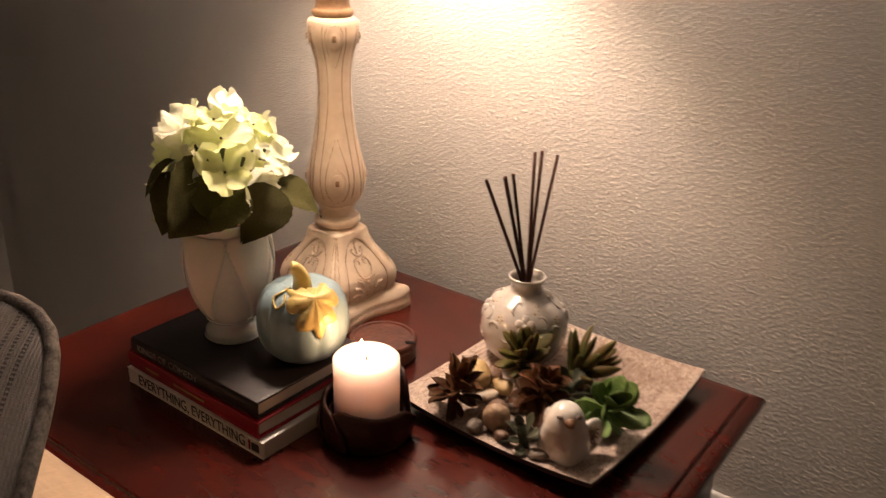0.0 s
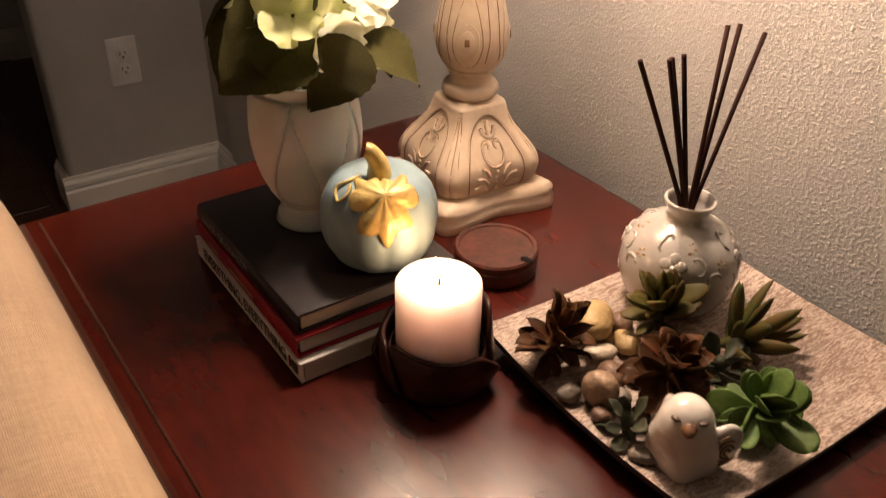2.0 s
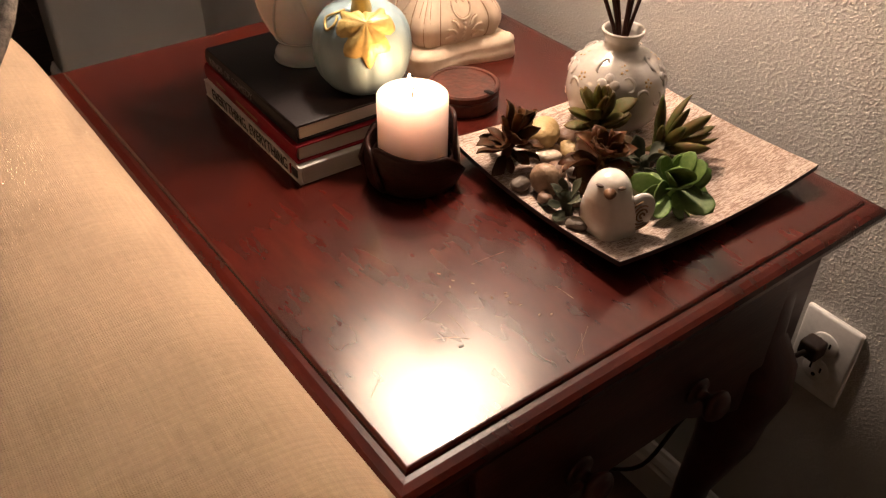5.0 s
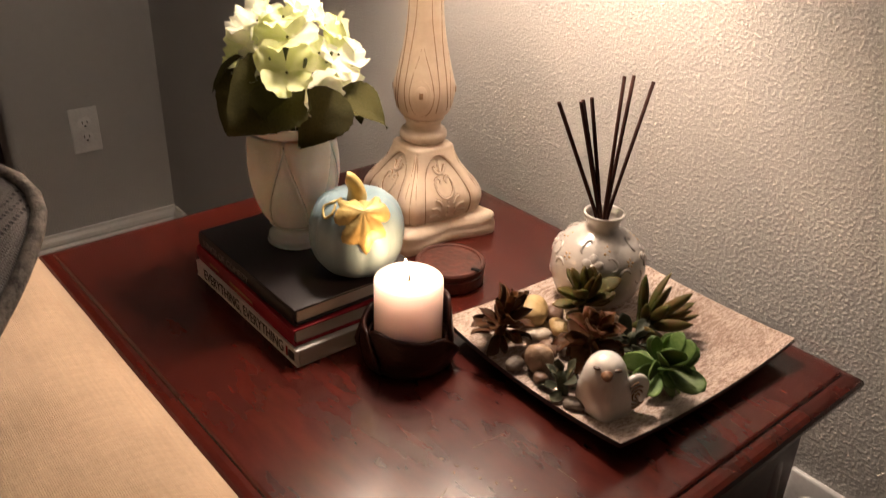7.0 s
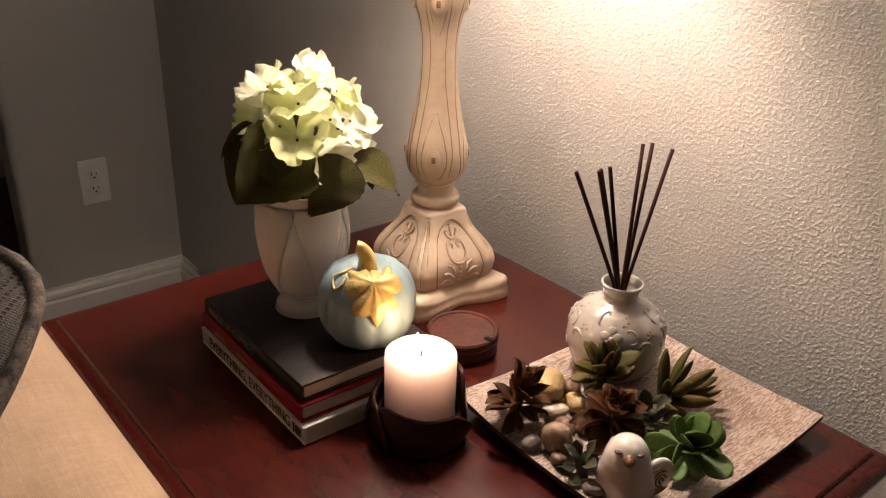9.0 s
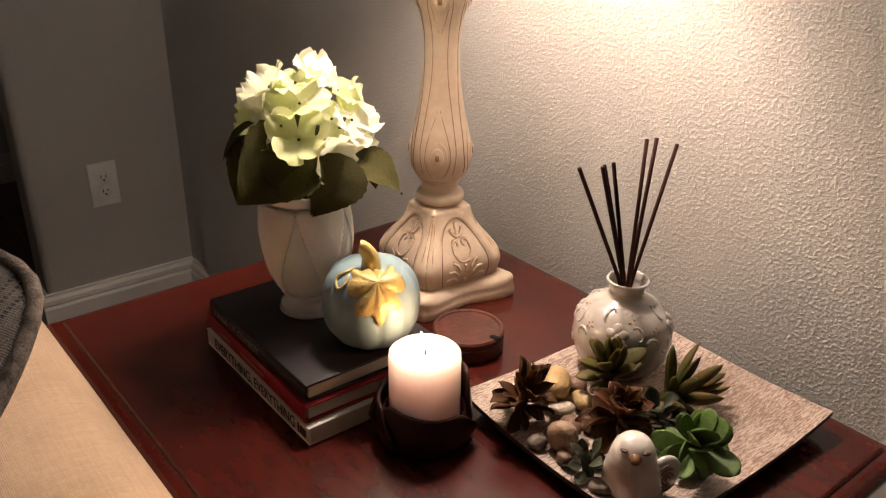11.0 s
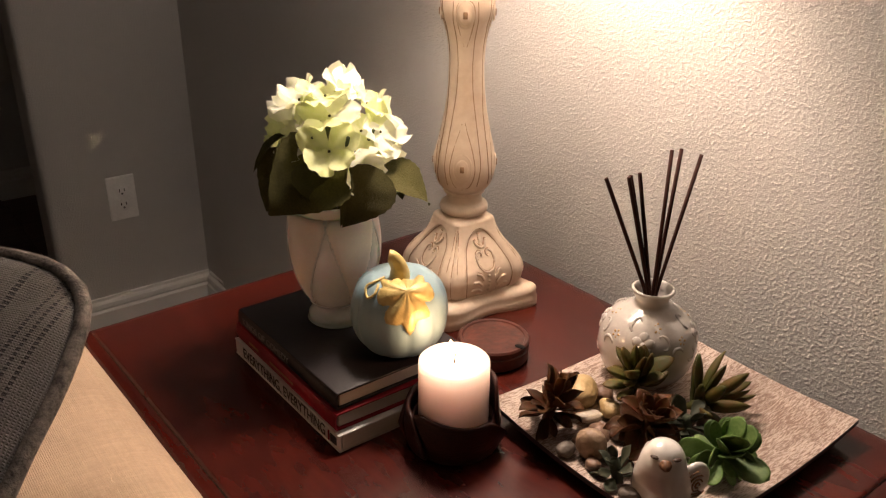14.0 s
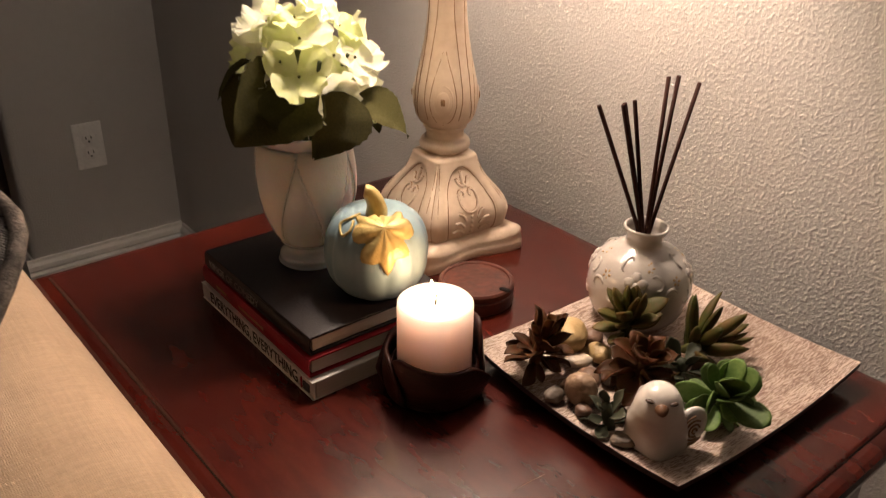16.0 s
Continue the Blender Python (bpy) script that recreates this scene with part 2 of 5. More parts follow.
M_FLAME = mat("flame_glow", (1, 0.8, 0.5), emit=((1.0, 0.72, 0.36), 45.0))



def let_through(m, share):
    """Lets light shine through thin cloth petals and leaves."""
    nt = m.node_tree
    n, l = nt.nodes, nt.links
    b = n["Principled BSDF"]
    tr = n.new("ShaderNodeBsdfTranslucent")
    l.new(b.inputs["Base Color"].links[0].from_socket, tr.inputs["Color"])
    mx = n.new("ShaderNodeMixShader")
    mx.inputs[0].default_value = share
    l.new(b.outputs[0], mx.inputs[1])
    l.new(tr.outputs[0], mx.inputs[2])
    l.new(mx.outputs[0], n["Material Output"].inputs["Surface"])


for cloth, share in ((M_PETAL, 0.45), (M_PETAL2, 0.45), (M_LEAF, 0.07), (M_GREEN, 0.2), (M_MAROON, 0.15), (M_OLIVE, 0.10)):
    let_through(cloth, share)


def tray_material():
    """Whitewashed wood: brown grain showing through chalky paint."""
    m = mat("whitewashed_wood", (0.60, 0.50, 0.43), (0.50, 0.40, 0.335), rough=0.65, scale=8, fine=100)
    nt = m.node_tree
    n, l = nt.nodes, nt.links
    b = n["Principled BSDF"]
    old = b.inputs["Base Color"].links[0].from_socket
    tc = n.new("ShaderNodeTexCoord")
    mp = n.new("ShaderNodeMapping")
    mp.inputs["Scale"].default_value = (0.20, 1.2, 1)
    l.new(tc.outputs["Object"], mp.inputs["Vector"])
    no = n.new("ShaderNodeTexNoise")
    no.inputs["Scale"].default_value, no.inputs["Detail"].default_value, no.inputs["Distortion"].default_value = 520, 6, 1.4
    l.new(mp.outputs[0], no.inputs["Vector"])
    mr = n.new("ShaderNodeMapRange")
    mr.inputs["From Min"].default_value, mr.inputs["From Max"].default_value = 0.45, 0.58
    patch = n.new("ShaderNodeTexNoise")
    patch.inputs["Scale"].default_value, patch.inputs["Detail"].default_value = 16, 3
    l.new(tc.outputs["Object"], patch.inputs["Vector"])
    both = n.new("ShaderNodeMath")
    both.operation = "MULTIPLY_ADD"
    l.new(patch.outputs[0], both.inputs[0])
    both.inputs[1].default_value = 0.34
    less = n.new("ShaderNodeMath")
    less.operation = "SUBTRACT"
    l.new(no.outputs[0], less.inputs[0])
    less.inputs[1].default_value = 0.17
    l.new(less.outputs[0], both.inputs[2])
    l.new(both.outputs[0], mr.inputs["Value"])
    mi = n.new("ShaderNodeMix")
    mi.data_type = "RGBA"
    l.new(mr.outputs[0], mi.inputs["Factor"])
    l.new(old, mi.inputs["A"])
    mi.inputs["B"].default_value = (0.24, 0.16, 0.12, 1)
    l.new(mi.outputs["Result"], b.inputs["Base Color"])
    bp = n.new("ShaderNodeBump")
    bp.inputs["Distance"].default_value = 0.00025
    bp.invert = True
    l.new(mr.outputs[0], bp.inputs["Height"])
    l.new(bp.outputs[0], b.inputs["Normal"])
    return m


M_TRAY = tray_material()


# ---- mesh helpers ----
def thing(name, place, label, category, group="", turn=0.0, kind=""):
    ob = new(name)
    ob.matrix_basis = pose(*place, 0, 0, turn)
    ob.empty_display_size = 0.02
    return tagged(ob, label, category, group, kind)


def mesh_of(bm, name, material, smooth=True):
    bmesh.ops.recalc_face_normals(bm, faces=bm.faces)
    me = bpy.data.meshes.new(name)
    bm.to_mesh(me)
    bm.free()
    me.materials.append(material)
    if smooth:
        me.polygons.foreach_set("use_smooth", [True] * len(me.polygons))
    return me


def part(name, bm, material, parent=None, label="", smooth=True, m=None, sharp=None):
    me = mesh_of(bm, name, material, smooth)
    if smooth and sharp:
        me.set_sharp_from_angle(angle=radians(sharp))
    ob = new(name, me)
    ob.parent = parent
    if m is not None:
        ob.matrix_basis = m
    return tagged(ob, label)


def repeat(name, me, parent, m, label=""):
    ob = new(name, me)
    ob.parent = parent
    ob.matrix_basis = m
    return tagged(ob, label)


def box(x0, x1, y0, y1, z0, z1, bevel=0.0, seg=2, bm=None):
    b2 = bmesh.new()
    bmesh.ops.create_cube(b2, size=1.0)
    bmesh.ops.scale(b2, vec=(x1 - x0, y1 - y0, z1 - z0), verts=b2.verts)
    bmesh.ops.translate(b2, vec=((x0 + x1) / 2, (y0 + y1) / 2, (z0 + z1) / 2), verts=b2.verts)
    if bevel:
        bmesh.ops.bevel(b2, geom=b2.edges[:], offset=bevel, segments=seg, profile=0.5, affect="EDGES")
    if bm is None:
        return b2
    join(bm, b2)
    return bm


def join(bm, other):
    me = bpy.data.meshes.new("tmp")
    other.to_mesh(me)
    other.free()
    bm.from_mesh(me)
    bpy.data.meshes.remove(me)


def grid(fn, nu, nv, close_u=False, cap=False):
    """A sheet from fn(i, j); close_u joins the last column to the first; cap closes both ends."""
    bm = bmesh.new()
    rows = [[bm.verts.new(fn(i, j)) for i in range(nu)] for j in range(nv)]
    for j in range(nv - 1):
        for i in range(nu if close_u else nu - 1):
            k = (i + 1) % nu
            bm.faces.new((rows[j][i], rows[j][k], rows[j + 1][k], rows[j + 1][i]))
    if cap:
        bm.faces.new(rows[0][::-1])
        bm.faces.new(rows[-1])
    return bm


def smooth_profile(points, steps=6):
    """A Catmull-Rom curve through (radius, height) pairs."""
    out = []
    p = [points[0]] + list(points) + [points[-1]]
    for k in range(1, len(p) - 2):
        for s in range(steps):
            t = s / steps
            out.append(tuple(0.5 * (2 * p[k][c] + (p[k + 1][c] - p[k - 1][c]) * t + (2 * p[k - 1][c] - 5 * p[k][c] + 4 * p[k + 1][c] - p[k + 2][c]) * t * t
                                    + (3 * p[k][c] - p[k - 1][c] - 3 * p[k + 1][c] + p[k + 2][c]) * t ** 3) for c in range(2)))
    out.append(points[-1])
    return out


def lathe(points, seg=48, steps=6, cap=True, relief=None, square=None):
    """Turned body from (radius, height) pairs. relief(angle, height) adds to the radius; square(height) 0 to 1 squares the section."""
    pr = smooth_profile(points, steps) if steps > 1 else list(points)

    def at(i, j):
        r, z = pr[j]
        a = 2 * math.pi * i / seg
        if square:
            s = square(z)
            k = (abs(math.cos(a)) ** (2 + 5 * s) + abs(math.sin(a)) ** (2 + 5 * s)) ** (-1 / (2 + 5 * s))
            r = r * (1 + (k - 1) * min(1, s * 1.5))
        if relief:
            r += relief(a, z)
        return (r * math.cos(a), r * math.sin(a), z)
    return grid(at, seg, len(pr), close_u=True, cap=cap)


def tube(path, radius, seg=8, taper=None):
    """A round bar along a list of points."""
    pts = [Vector(p) for p in path]
    n = len(pts)
    bm = bmesh.new()
    rings = []
    ref = Vector((0.31, 0.17, 0.93))
    for k, p in enumerate(pts):
        d = (pts[min(k + 1, n - 1)] - pts[max(k - 1, 0)]).normalized()
        u = d.cross(ref)
        u = u.normalized() if u.length > 1e-4 else d.orthogonal().normalized()
        v = d.cross(u)
        r = radius * (taper(k / (n - 1)) if taper else 1)
        rings.append([bm.verts.new(p + r * (math.cos(2 * math.pi * i / seg) * u + math.sin(2 * math.pi * i / seg) * v)) for i in range(seg)])
    for a, b in zip(rings, rings[1:]):
        for i in range(seg):
            bm.faces.new((a[i], a[(i + 1) % seg], b[(i + 1) % seg], b[i]))
    bm.faces.new(rings[0][::-1])
    bm.faces.new(rings[-1])
    return bm


def curve_points(points, steps=6):
    out = []
    p = [Vector(points[0])] + [Vector(q) for q in points] + [Vector(points[-1])]
    for k in range(1, len(p) - 2):
        for s in range(steps):
            t = s / steps
            out.append(0.5 * (2 * p[k] + (p[k + 1] - p[k - 1]) * t + (2 * p[k - 1] - 5 * p[k] + 4 * p[k + 1] - p[k + 2]) * t * t
                              + (3 * p[k] - p[k - 1] - 3 * p[k + 1] + p[k + 2]) * t ** 3))
    out.append(p[-1])
    return out


def box_uv(ob, scale=1.0):
    """Lays a flat weave over a mesh, in metres, by the main direction of each face."""
    me = ob.data
    uv = me.uv_layers.new(name="weave")
    for poly in me.polygons:
        nx, ny, nz = (abs(c) for c in poly.normal)
        for li in poly.loop_indices:
            c = me.vertices[me.loops[li].vertex_index].co
            uv.data[li].uv = (c.x, c.y) if nz >= max(nx, ny) * 0.6 else ((c.y, c.z) if nx >= ny else (c.x, c.z))


# ---- the room ----
WALL_X, FAR_Y, SKEW = 0.592, 1.975, 0.45
JOG_Y = 1.835


def build_room():
    w = part("wall_east", box(0.0, 0.12, -3.0, JOG_Y, 0, 2.5), M_WALL, m=pose(WALL_X, 0, 0, 0, 0, SKEW), smooth=False)
    tagged(w, "light greige painted wall with knocked-down texture", "wall", kind="structure")
    w = part("wall_east_recess", box(0.014, 0.12, JOG_Y, 2.1, 0, 2.5), M_WALL, m=pose(WALL_X, 0, 0, 0, 0, SKEW), smooth=False)
    tagged(w, "narrow set-back strip of greige wall in the corner", "wall", kind="structure")
    w = part("wall_north", box(0.19, 0.64, FAR_Y, FAR_Y + 0.12, 0, 2.5, 0.018, 3), M_WALL)
    tagged(w, "short greige painted wall with rounded corner", "wall", kind="structure")
    w = part("wall_hall", box(-3.0, 2.0, 3.24, 3.36, 0, 2.5), M_WALL2, smooth=False)
    tagged(w, "dim grey painted wall at the end of the hall", "wall", kind="structure")
    w = part("wall_hall_east", box(1.7, 1.82, 2.1, 3.24, 0, 2.5), M_WALL2, smooth=False)
    tagged(w, "dim grey painted hall wall", "wall", kind="structure")
    w = part("wall_hall_south", box(0.64, 1.7, FAR_Y + 0.005, FAR_Y + 0.115, 0, 2.5), M_WALL2, smooth=False)
    tagged(w, "dim grey painted wall beside the hall", "wall", kind="structure")
    w = part("wall_west", box(-3.12, -3.0, -3.0, 3.36, 0, 2.5), M_WALL, smooth=False)
    tagged(w, "greige painted wall across the room", "wall", kind="structure")
    w = part("wall_south", box(-3.12, 0.7, -3.12, -3.0, 0, 2.5), M_WALL, smooth=False)
    tagged(w, "greige painted wall behind the seating", "wall", kind="structure")
    w = part("ceiling", box(-3.12, 1.82, -3.12, 3.36, 2.5, 2.6), M_CEIL, smooth=False)
    tagged(w, "plain white painted ceiling", "ceiling", kind="structure")
    f = part("floor", box(-3.12, 1.82, -3.12, 3.36, -0.10, 0.0), M_FLOOR, smooth=False)
    tagged(f, "dark brown stained wood plank floor", "floor", kind="structure")
    plank = mesh_of(box(-0.062, 0.062, -0.55, 0.55, 0, 0.006, 0.0015, 1), "plank", M_FLOOR, False)
    for i in range(12):
        for j in range(2):
            repeat("plank", plank, f, pose(-0.55 + 0.126 * i, 2.05 + 1.102 * j - 0.55 * (i % 2), 0.0))
    for i in range(5):
        repeat("plank", plank, f, pose(0.01 + 0.126 * i, 0.35 - 0.3 * (i % 2), 0.0))


def skirting(name, length, label):
    """A moulded board along +x, its face towards -y."""
    prof = [(0, 0.0), (-0.016, 0.0), (-0.016, 0.085), (-0.011, 0.093), (-0.014, 0.100), (-0.012, 0.112), (-0.006, 0.122), (-0.005, 0.130), (0, 0.132)]
    prof = [(a, z * 0.86) for a, z in prof]
    bm = grid(lambda i, j: (length * i, prof[j % len(prof)][0], prof[j % len(prof)][1]), 2, len(prof) + 1)
    bmesh.ops.remove_doubles(bm, verts=bm.verts, dist=1e-6)
    bmesh.ops.holes_fill(bm, edges=[e for e in bm.edges if e.is_boundary], sides=20)
    ob = part(name, bm, M_TRIM, smooth=False)
    return tagged(ob, label, "baseboard", kind="structure")


build_room()
b = skirting("baseboard", 0.42, "moulded off-white baseboard below the outlet")
b.matrix_basis = pose(0.172, FAR_Y, 0.0)
b = skirting("baseboard", 4.775, "moulded off-white baseboard behind the side table")
b.matrix_basis = pose(WALL_X, 0, 0, 0, 0, SKEW) @ pose(0, JOG_Y, 0, 0, 0, -90)
b = skirting("baseboard", 0.120, "short off-white baseboard in the set-back corner")
b.matrix_basis = pose(WALL_X, 0, 0, 0, 0, SKEW) @ pose(0.014, JOG_Y + 0.122, 0, 0, 0, -90)
b = skirting("baseboard", 1.2, "off-white baseboard turning into the hall")
b.matrix_basis = pose(0.19, FAR_Y + 0.12, 0, 0, 0, -90) @ Matrix.Diagonal((0.1, 1, 1, 1))
b = skirting("baseboard", 4.6, "off-white baseboard at the end of the hall")
b.matrix_basis = pose(-2.95, 3.24, 0.0)


def outlet(place, turn, label, size=(0.074, 0.122)):
    """Duplex wall outlet; built facing -y."""
    o = thing("wall_outlet", place, label, "outlet", "wall outlets", turn)
    w, h = size
    part("cover_plate", box(-w / 2, w / 2, -0.008, 0, -h / 2, h / 2, 0.004, 3), M_OUTLET, o)
    for s in (1, -1):
        bm = lathe([(0.0, 0), (0.0168, 0.0), (0.0168, 0.002), (0.0155, 0.003), (0.0, 0.003)], 32, 1, cap=False)
        rec = part("receptacle", bm, M_OUTLET, o, m=pose(0, -0.007, s * 0.0195, 90, 0, 0))
        for dx, hh in ((-0.0063, 0.0045), (0.0063, 0.0036)):
            part("slot", box(dx - 0.0011, dx + 0.0011, -hh + 0.003, hh + 0.003, 0.0022, 0.0034), M_SLOT, rec, smooth=False)
        part("ground_hole", lathe([(0.0, 0.0022), (0.0026, 0.0022), (0.0026, 0.0035), (0, 0.0035)], 12, 1, cap=False), M_SLOT, rec, m=pose(0, -0.0072, 0))
    part("screw", lathe([(0, 0), (0.003, 0), (0.0028, 0.0012), (0, 0.0014)], 12, 1, cap=False), M_OUTLET, o, m=pose(0, -0.008, 0, 90, 0, 0))
    return o


outlet((0.378, FAR_Y, 0.387), 0, "white duplex outlet on the short greige wall")
outlet((WALL_X - 0.0005, 0.030, 0.461), -90 + SKEW, "white duplex outlet beside the table with a brown plug", (0.072, 0.118))

plug = thing("lamp_plug", (WALL_X - 0.012, 0.036, 0.480), "brown lamp plug and cord in the wall outlet", "plug")
part("plug_body", box(-0.024, 0.0, -0.012, 0.012, -0.011, 0.011, 0.004, 3), M_CORD, plug)
part("cord", tube(curve_points([(-0.02, 0.0, 0.0), (-0.045, 0.012, -0.012), (-0.06, 0.05, -0.06), (-0.05, 0.11, -0.20), (-0.06, 0.15, -0.34), (-0.08, 0.22, -0.42), (-0.14, 0.20, -0.470), (-0.20, 0.3, -0.470)]), 0.0032), M_CORD, plug)

# ---- side table ----
TOP = 0.72


def build_table():
    t = thing("side_table", (-0.026, -0.016, 0), "dark cherry wood side table with moulded top and cabriole legs", "table", turn=1.5)
    W, L = 0.553, 0.719
    # moulded top: a flat field, a fine step, then a rounded nose
    prof = [(0.014, 0.688), (0.012, 0.692), (0.006, 0.696), (0.001, 0.702), (0.0, 0.708), (0.002, 0.7125), (0.006, 0.7150), (0.012, 0.7162), (0.0165, 0.7164), (0.0175, 0.7185), (0.0192, 0.7198), (0.0205, 0.72)]
    bm = bmesh.new()
    rings = []
    for d, z in prof:
        rings.append([bm.verts.new(c) for c in ((d, d, z), (W - d, d, z), (W - d, L - d, z), (d, L - d, z))])
    for a, b2 in zip(rings, rings[1:]):
        for i in range(4):
            bm.faces.new((a[i], a[(i + 1) % 4], b2[(i + 1) % 4], b2[i]))
    bm.faces.new(rings[-1])
    bm.faces.new(rings[0][::-1])
    top = part("tabletop", bm, M_TABLE, t, smooth=False)
    part("apron", box(0.024, W - 0.024, 0.034, L - 0.03, 0.520, 0.690), M_TABLE_DARK, t, smooth=False)
    bm = box(0.085, W - 0.085, 0.026, 0.036, 0.535, 0.680, 0.003, 2)
    dr = part("drawer_front", bm, M_TABLE_DARK, t, smooth=False)
    for sx in (0.20, W - 0.20):
        part("knob", lathe([(0.0, 0), (0.013, 0), (0.013, 0.003), (0.006, 0.006), (0.006, 0.012), (0.014, 0.018), (0.015, 0.023), (0.009, 0.028), (0, 0.029)], 24, 3, cap=False), M_TABLE_DARK, dr, "round dark wooden drawer knob", m=pose(sx, 0.026, 0.572, 90, 0, 0) @ Matrix.Scale(1.1, 4))

    def leg(i, j, n=20):
        s = j / 15
        z = 0.69 * (1 - s)
        k = [(0.0, 0.0, 0.030), (0.20, 0.004, 0.031), (0.30, 0.020, 0.044), (0.45, 0.014, 0.032), (0.62, -0.006, 0.019), (0.80, -0.012, 0.015), (0.92, 0.0, 0.016), (0.96, 0.012, 0.024), (1.0, 0.012, 0.021)]
        for a, b2 in zip(k, k[1:]):
            if a[0] <= s <= b2[0] + 1e-9:
                f = (s - a[0]) / (b2[0] - a[0])
                f = f * f * (3 - 2 * f)
                out, r = a[1] + (b2[1] - a[1]) * f, a[2] + (b2[2] - a[2]) * f
                break
        a = 2 * math.pi * i / n
        q = (abs(math.cos(a)) ** 3.2 + abs(math.sin(a)) ** 3.2) ** (-1 / 3.2)
        return (-out * 0.71 + r * q * math.cos(a), -out * 0.71 + r * q * math.sin(a), z)
    lm = mesh_of(grid(leg, 20, 16, close_u=True, cap=True), "leg", M_TABLE_DARK)
    for x, y, a in ((0.062, 0.066, 0), (W - 0.062, 0.066, 90), (W - 0.062, L - 0.066, 180), (0.062, L - 0.066, 270)):
        repeat("leg", lm, t, pose(x, y, 0, 0, 0, a))
    # scalloped brackets where leg meets apron
    bm = grid(lambda i, j: (0.10 * i / 10, 0.012 * (j in (1, 2)), (0.0 if j in (0, 1) else -1) * 0.0 + (0.004 if j in (0, 1, 4) else -0.055 * (1 - (i / 10)) ** 2 - 0.012 * abs(math.sin(i * 0.62)))), 11, 5)
    bmesh.ops.remove_doubles(bm, verts=bm.verts, dist=1e-6)
    br = mesh_of(bm, "bracket", M_TABLE_DARK, False)
    repeat("bracket", br, t, pose(W - 0.09, 0.046, 0.520, 0, 0, 180))
    repeat("bracket", br, t, pose(0.09, 0.034, 0.520))
    # scuffs and dents in the finish
    rng = random.Random(12)
    for k in range(12):
        u = k / 11
        x, y = 0.152 + 0.045 * u + rng.uniform(-0.010, 0.010), 0.161 - 0.090 * u + rng.uniform(-0.008, 0.008)
        bm = lathe([(0, 0), (0.0011, 0.0), (0.0008, 0.0005), (0, 0.0006)], 8, 1, cap=False)
        part("scuff", bm, M_SCRATCH, t, m=pose(x, y, TOP, 0, 0, rng.uniform(0, 180)) @ Matrix.Diagonal((1.6, 0.8, 0.5, 1)))
    part("dent", lathe([(0, 0), (0.0016, 0.0), (0.0012, 0.0005), (0, 0.0006)], 10, 1, cap=False), M_DENT, t, m=pose(0.115, 0.086, TOP) @ Matrix.Diagonal((1.5, 0.8, 0.5, 1)))
    for k in range(9):
        x, y, a, ln = rng.uniform(0.03, 0.26), rng.uniform(0.03, 0.16), rng.uniform(0, 180), rng.uniform(0.006, 0.022)
        part("scratch", tube(curve_points([(-ln, 0, 0), (0, rng.uniform(-.002, .002), 0), (ln, 0, 0)], 4), 0.00018, 5), M_SCRATCH, t, m=pose(x, y, TOP, 0, 0, a))
    return t


build_table()

# ---- sofa arm and cushion ----


def build_sofa():
    s = thing("sofa", (-0.20, 0.30, 0), "beige linen sofa with a broad rounded arm", "sofa")

    def arm(i, j):
        y = -0.75 + 1.75 * j / 40
        xr = -0.024 - 0.026 * y - 0.40 * max(0.0, y - 0.67) ** 2 + (0.012 * math.exp(-((y + 0.25) / 0.15) ** 2))
        xl = -0.30
        top = 0.772 - 0.02 * max(0.0, (y - 0.6) / 0.4) ** 2
        cx, hw = (xr + xl) / 2, (xr - xl) / 2
        a = math.pi * (0.5 - 0.5 * math.cos(math.pi * i / 24))
        # low dome over straight sides
        if i == 0:
            p = (xr - 0.004, 0.02)
        elif i == 24:
            p = (xl + 0.01, 0.02)
        else:
            ca, sa = math.cos(a), math.sin(a)
            p = (cx + hw * math.copysign(abs(ca) ** 0.45, ca), top - 0.125 + 0.125 * abs(sa) ** 0.5)
        w = 0.0015 * noise.noise(Vector((p[0] * 14, y * 9, p[1] * 11)))
        return (p[0] + 0.20, y - 0.30, p[1] + w)
    bm = grid(arm, 25, 41)
    for j in (0, 40):
        bm.verts.ensure_lookup_table()
        bm.faces.new([bm.verts[j * 25 + i] for i in range(25)])
    ob = part("arm", bm, M_BEIGE, s)
    box_uv(ob)
    ob = part("seat", box(-1.60, -0.135, -0.95, 0.32, 0.10, 0.44, 0.04, 4), M_BEIGE, s)
    box_uv(ob)
    ob = part("backrest", box(-1.60, -0.135, 0.32, 0.62, 0.10, 0.80, 0.07, 5), M_BEIGE, s)
    box_uv(ob)
    return s


build_sofa()


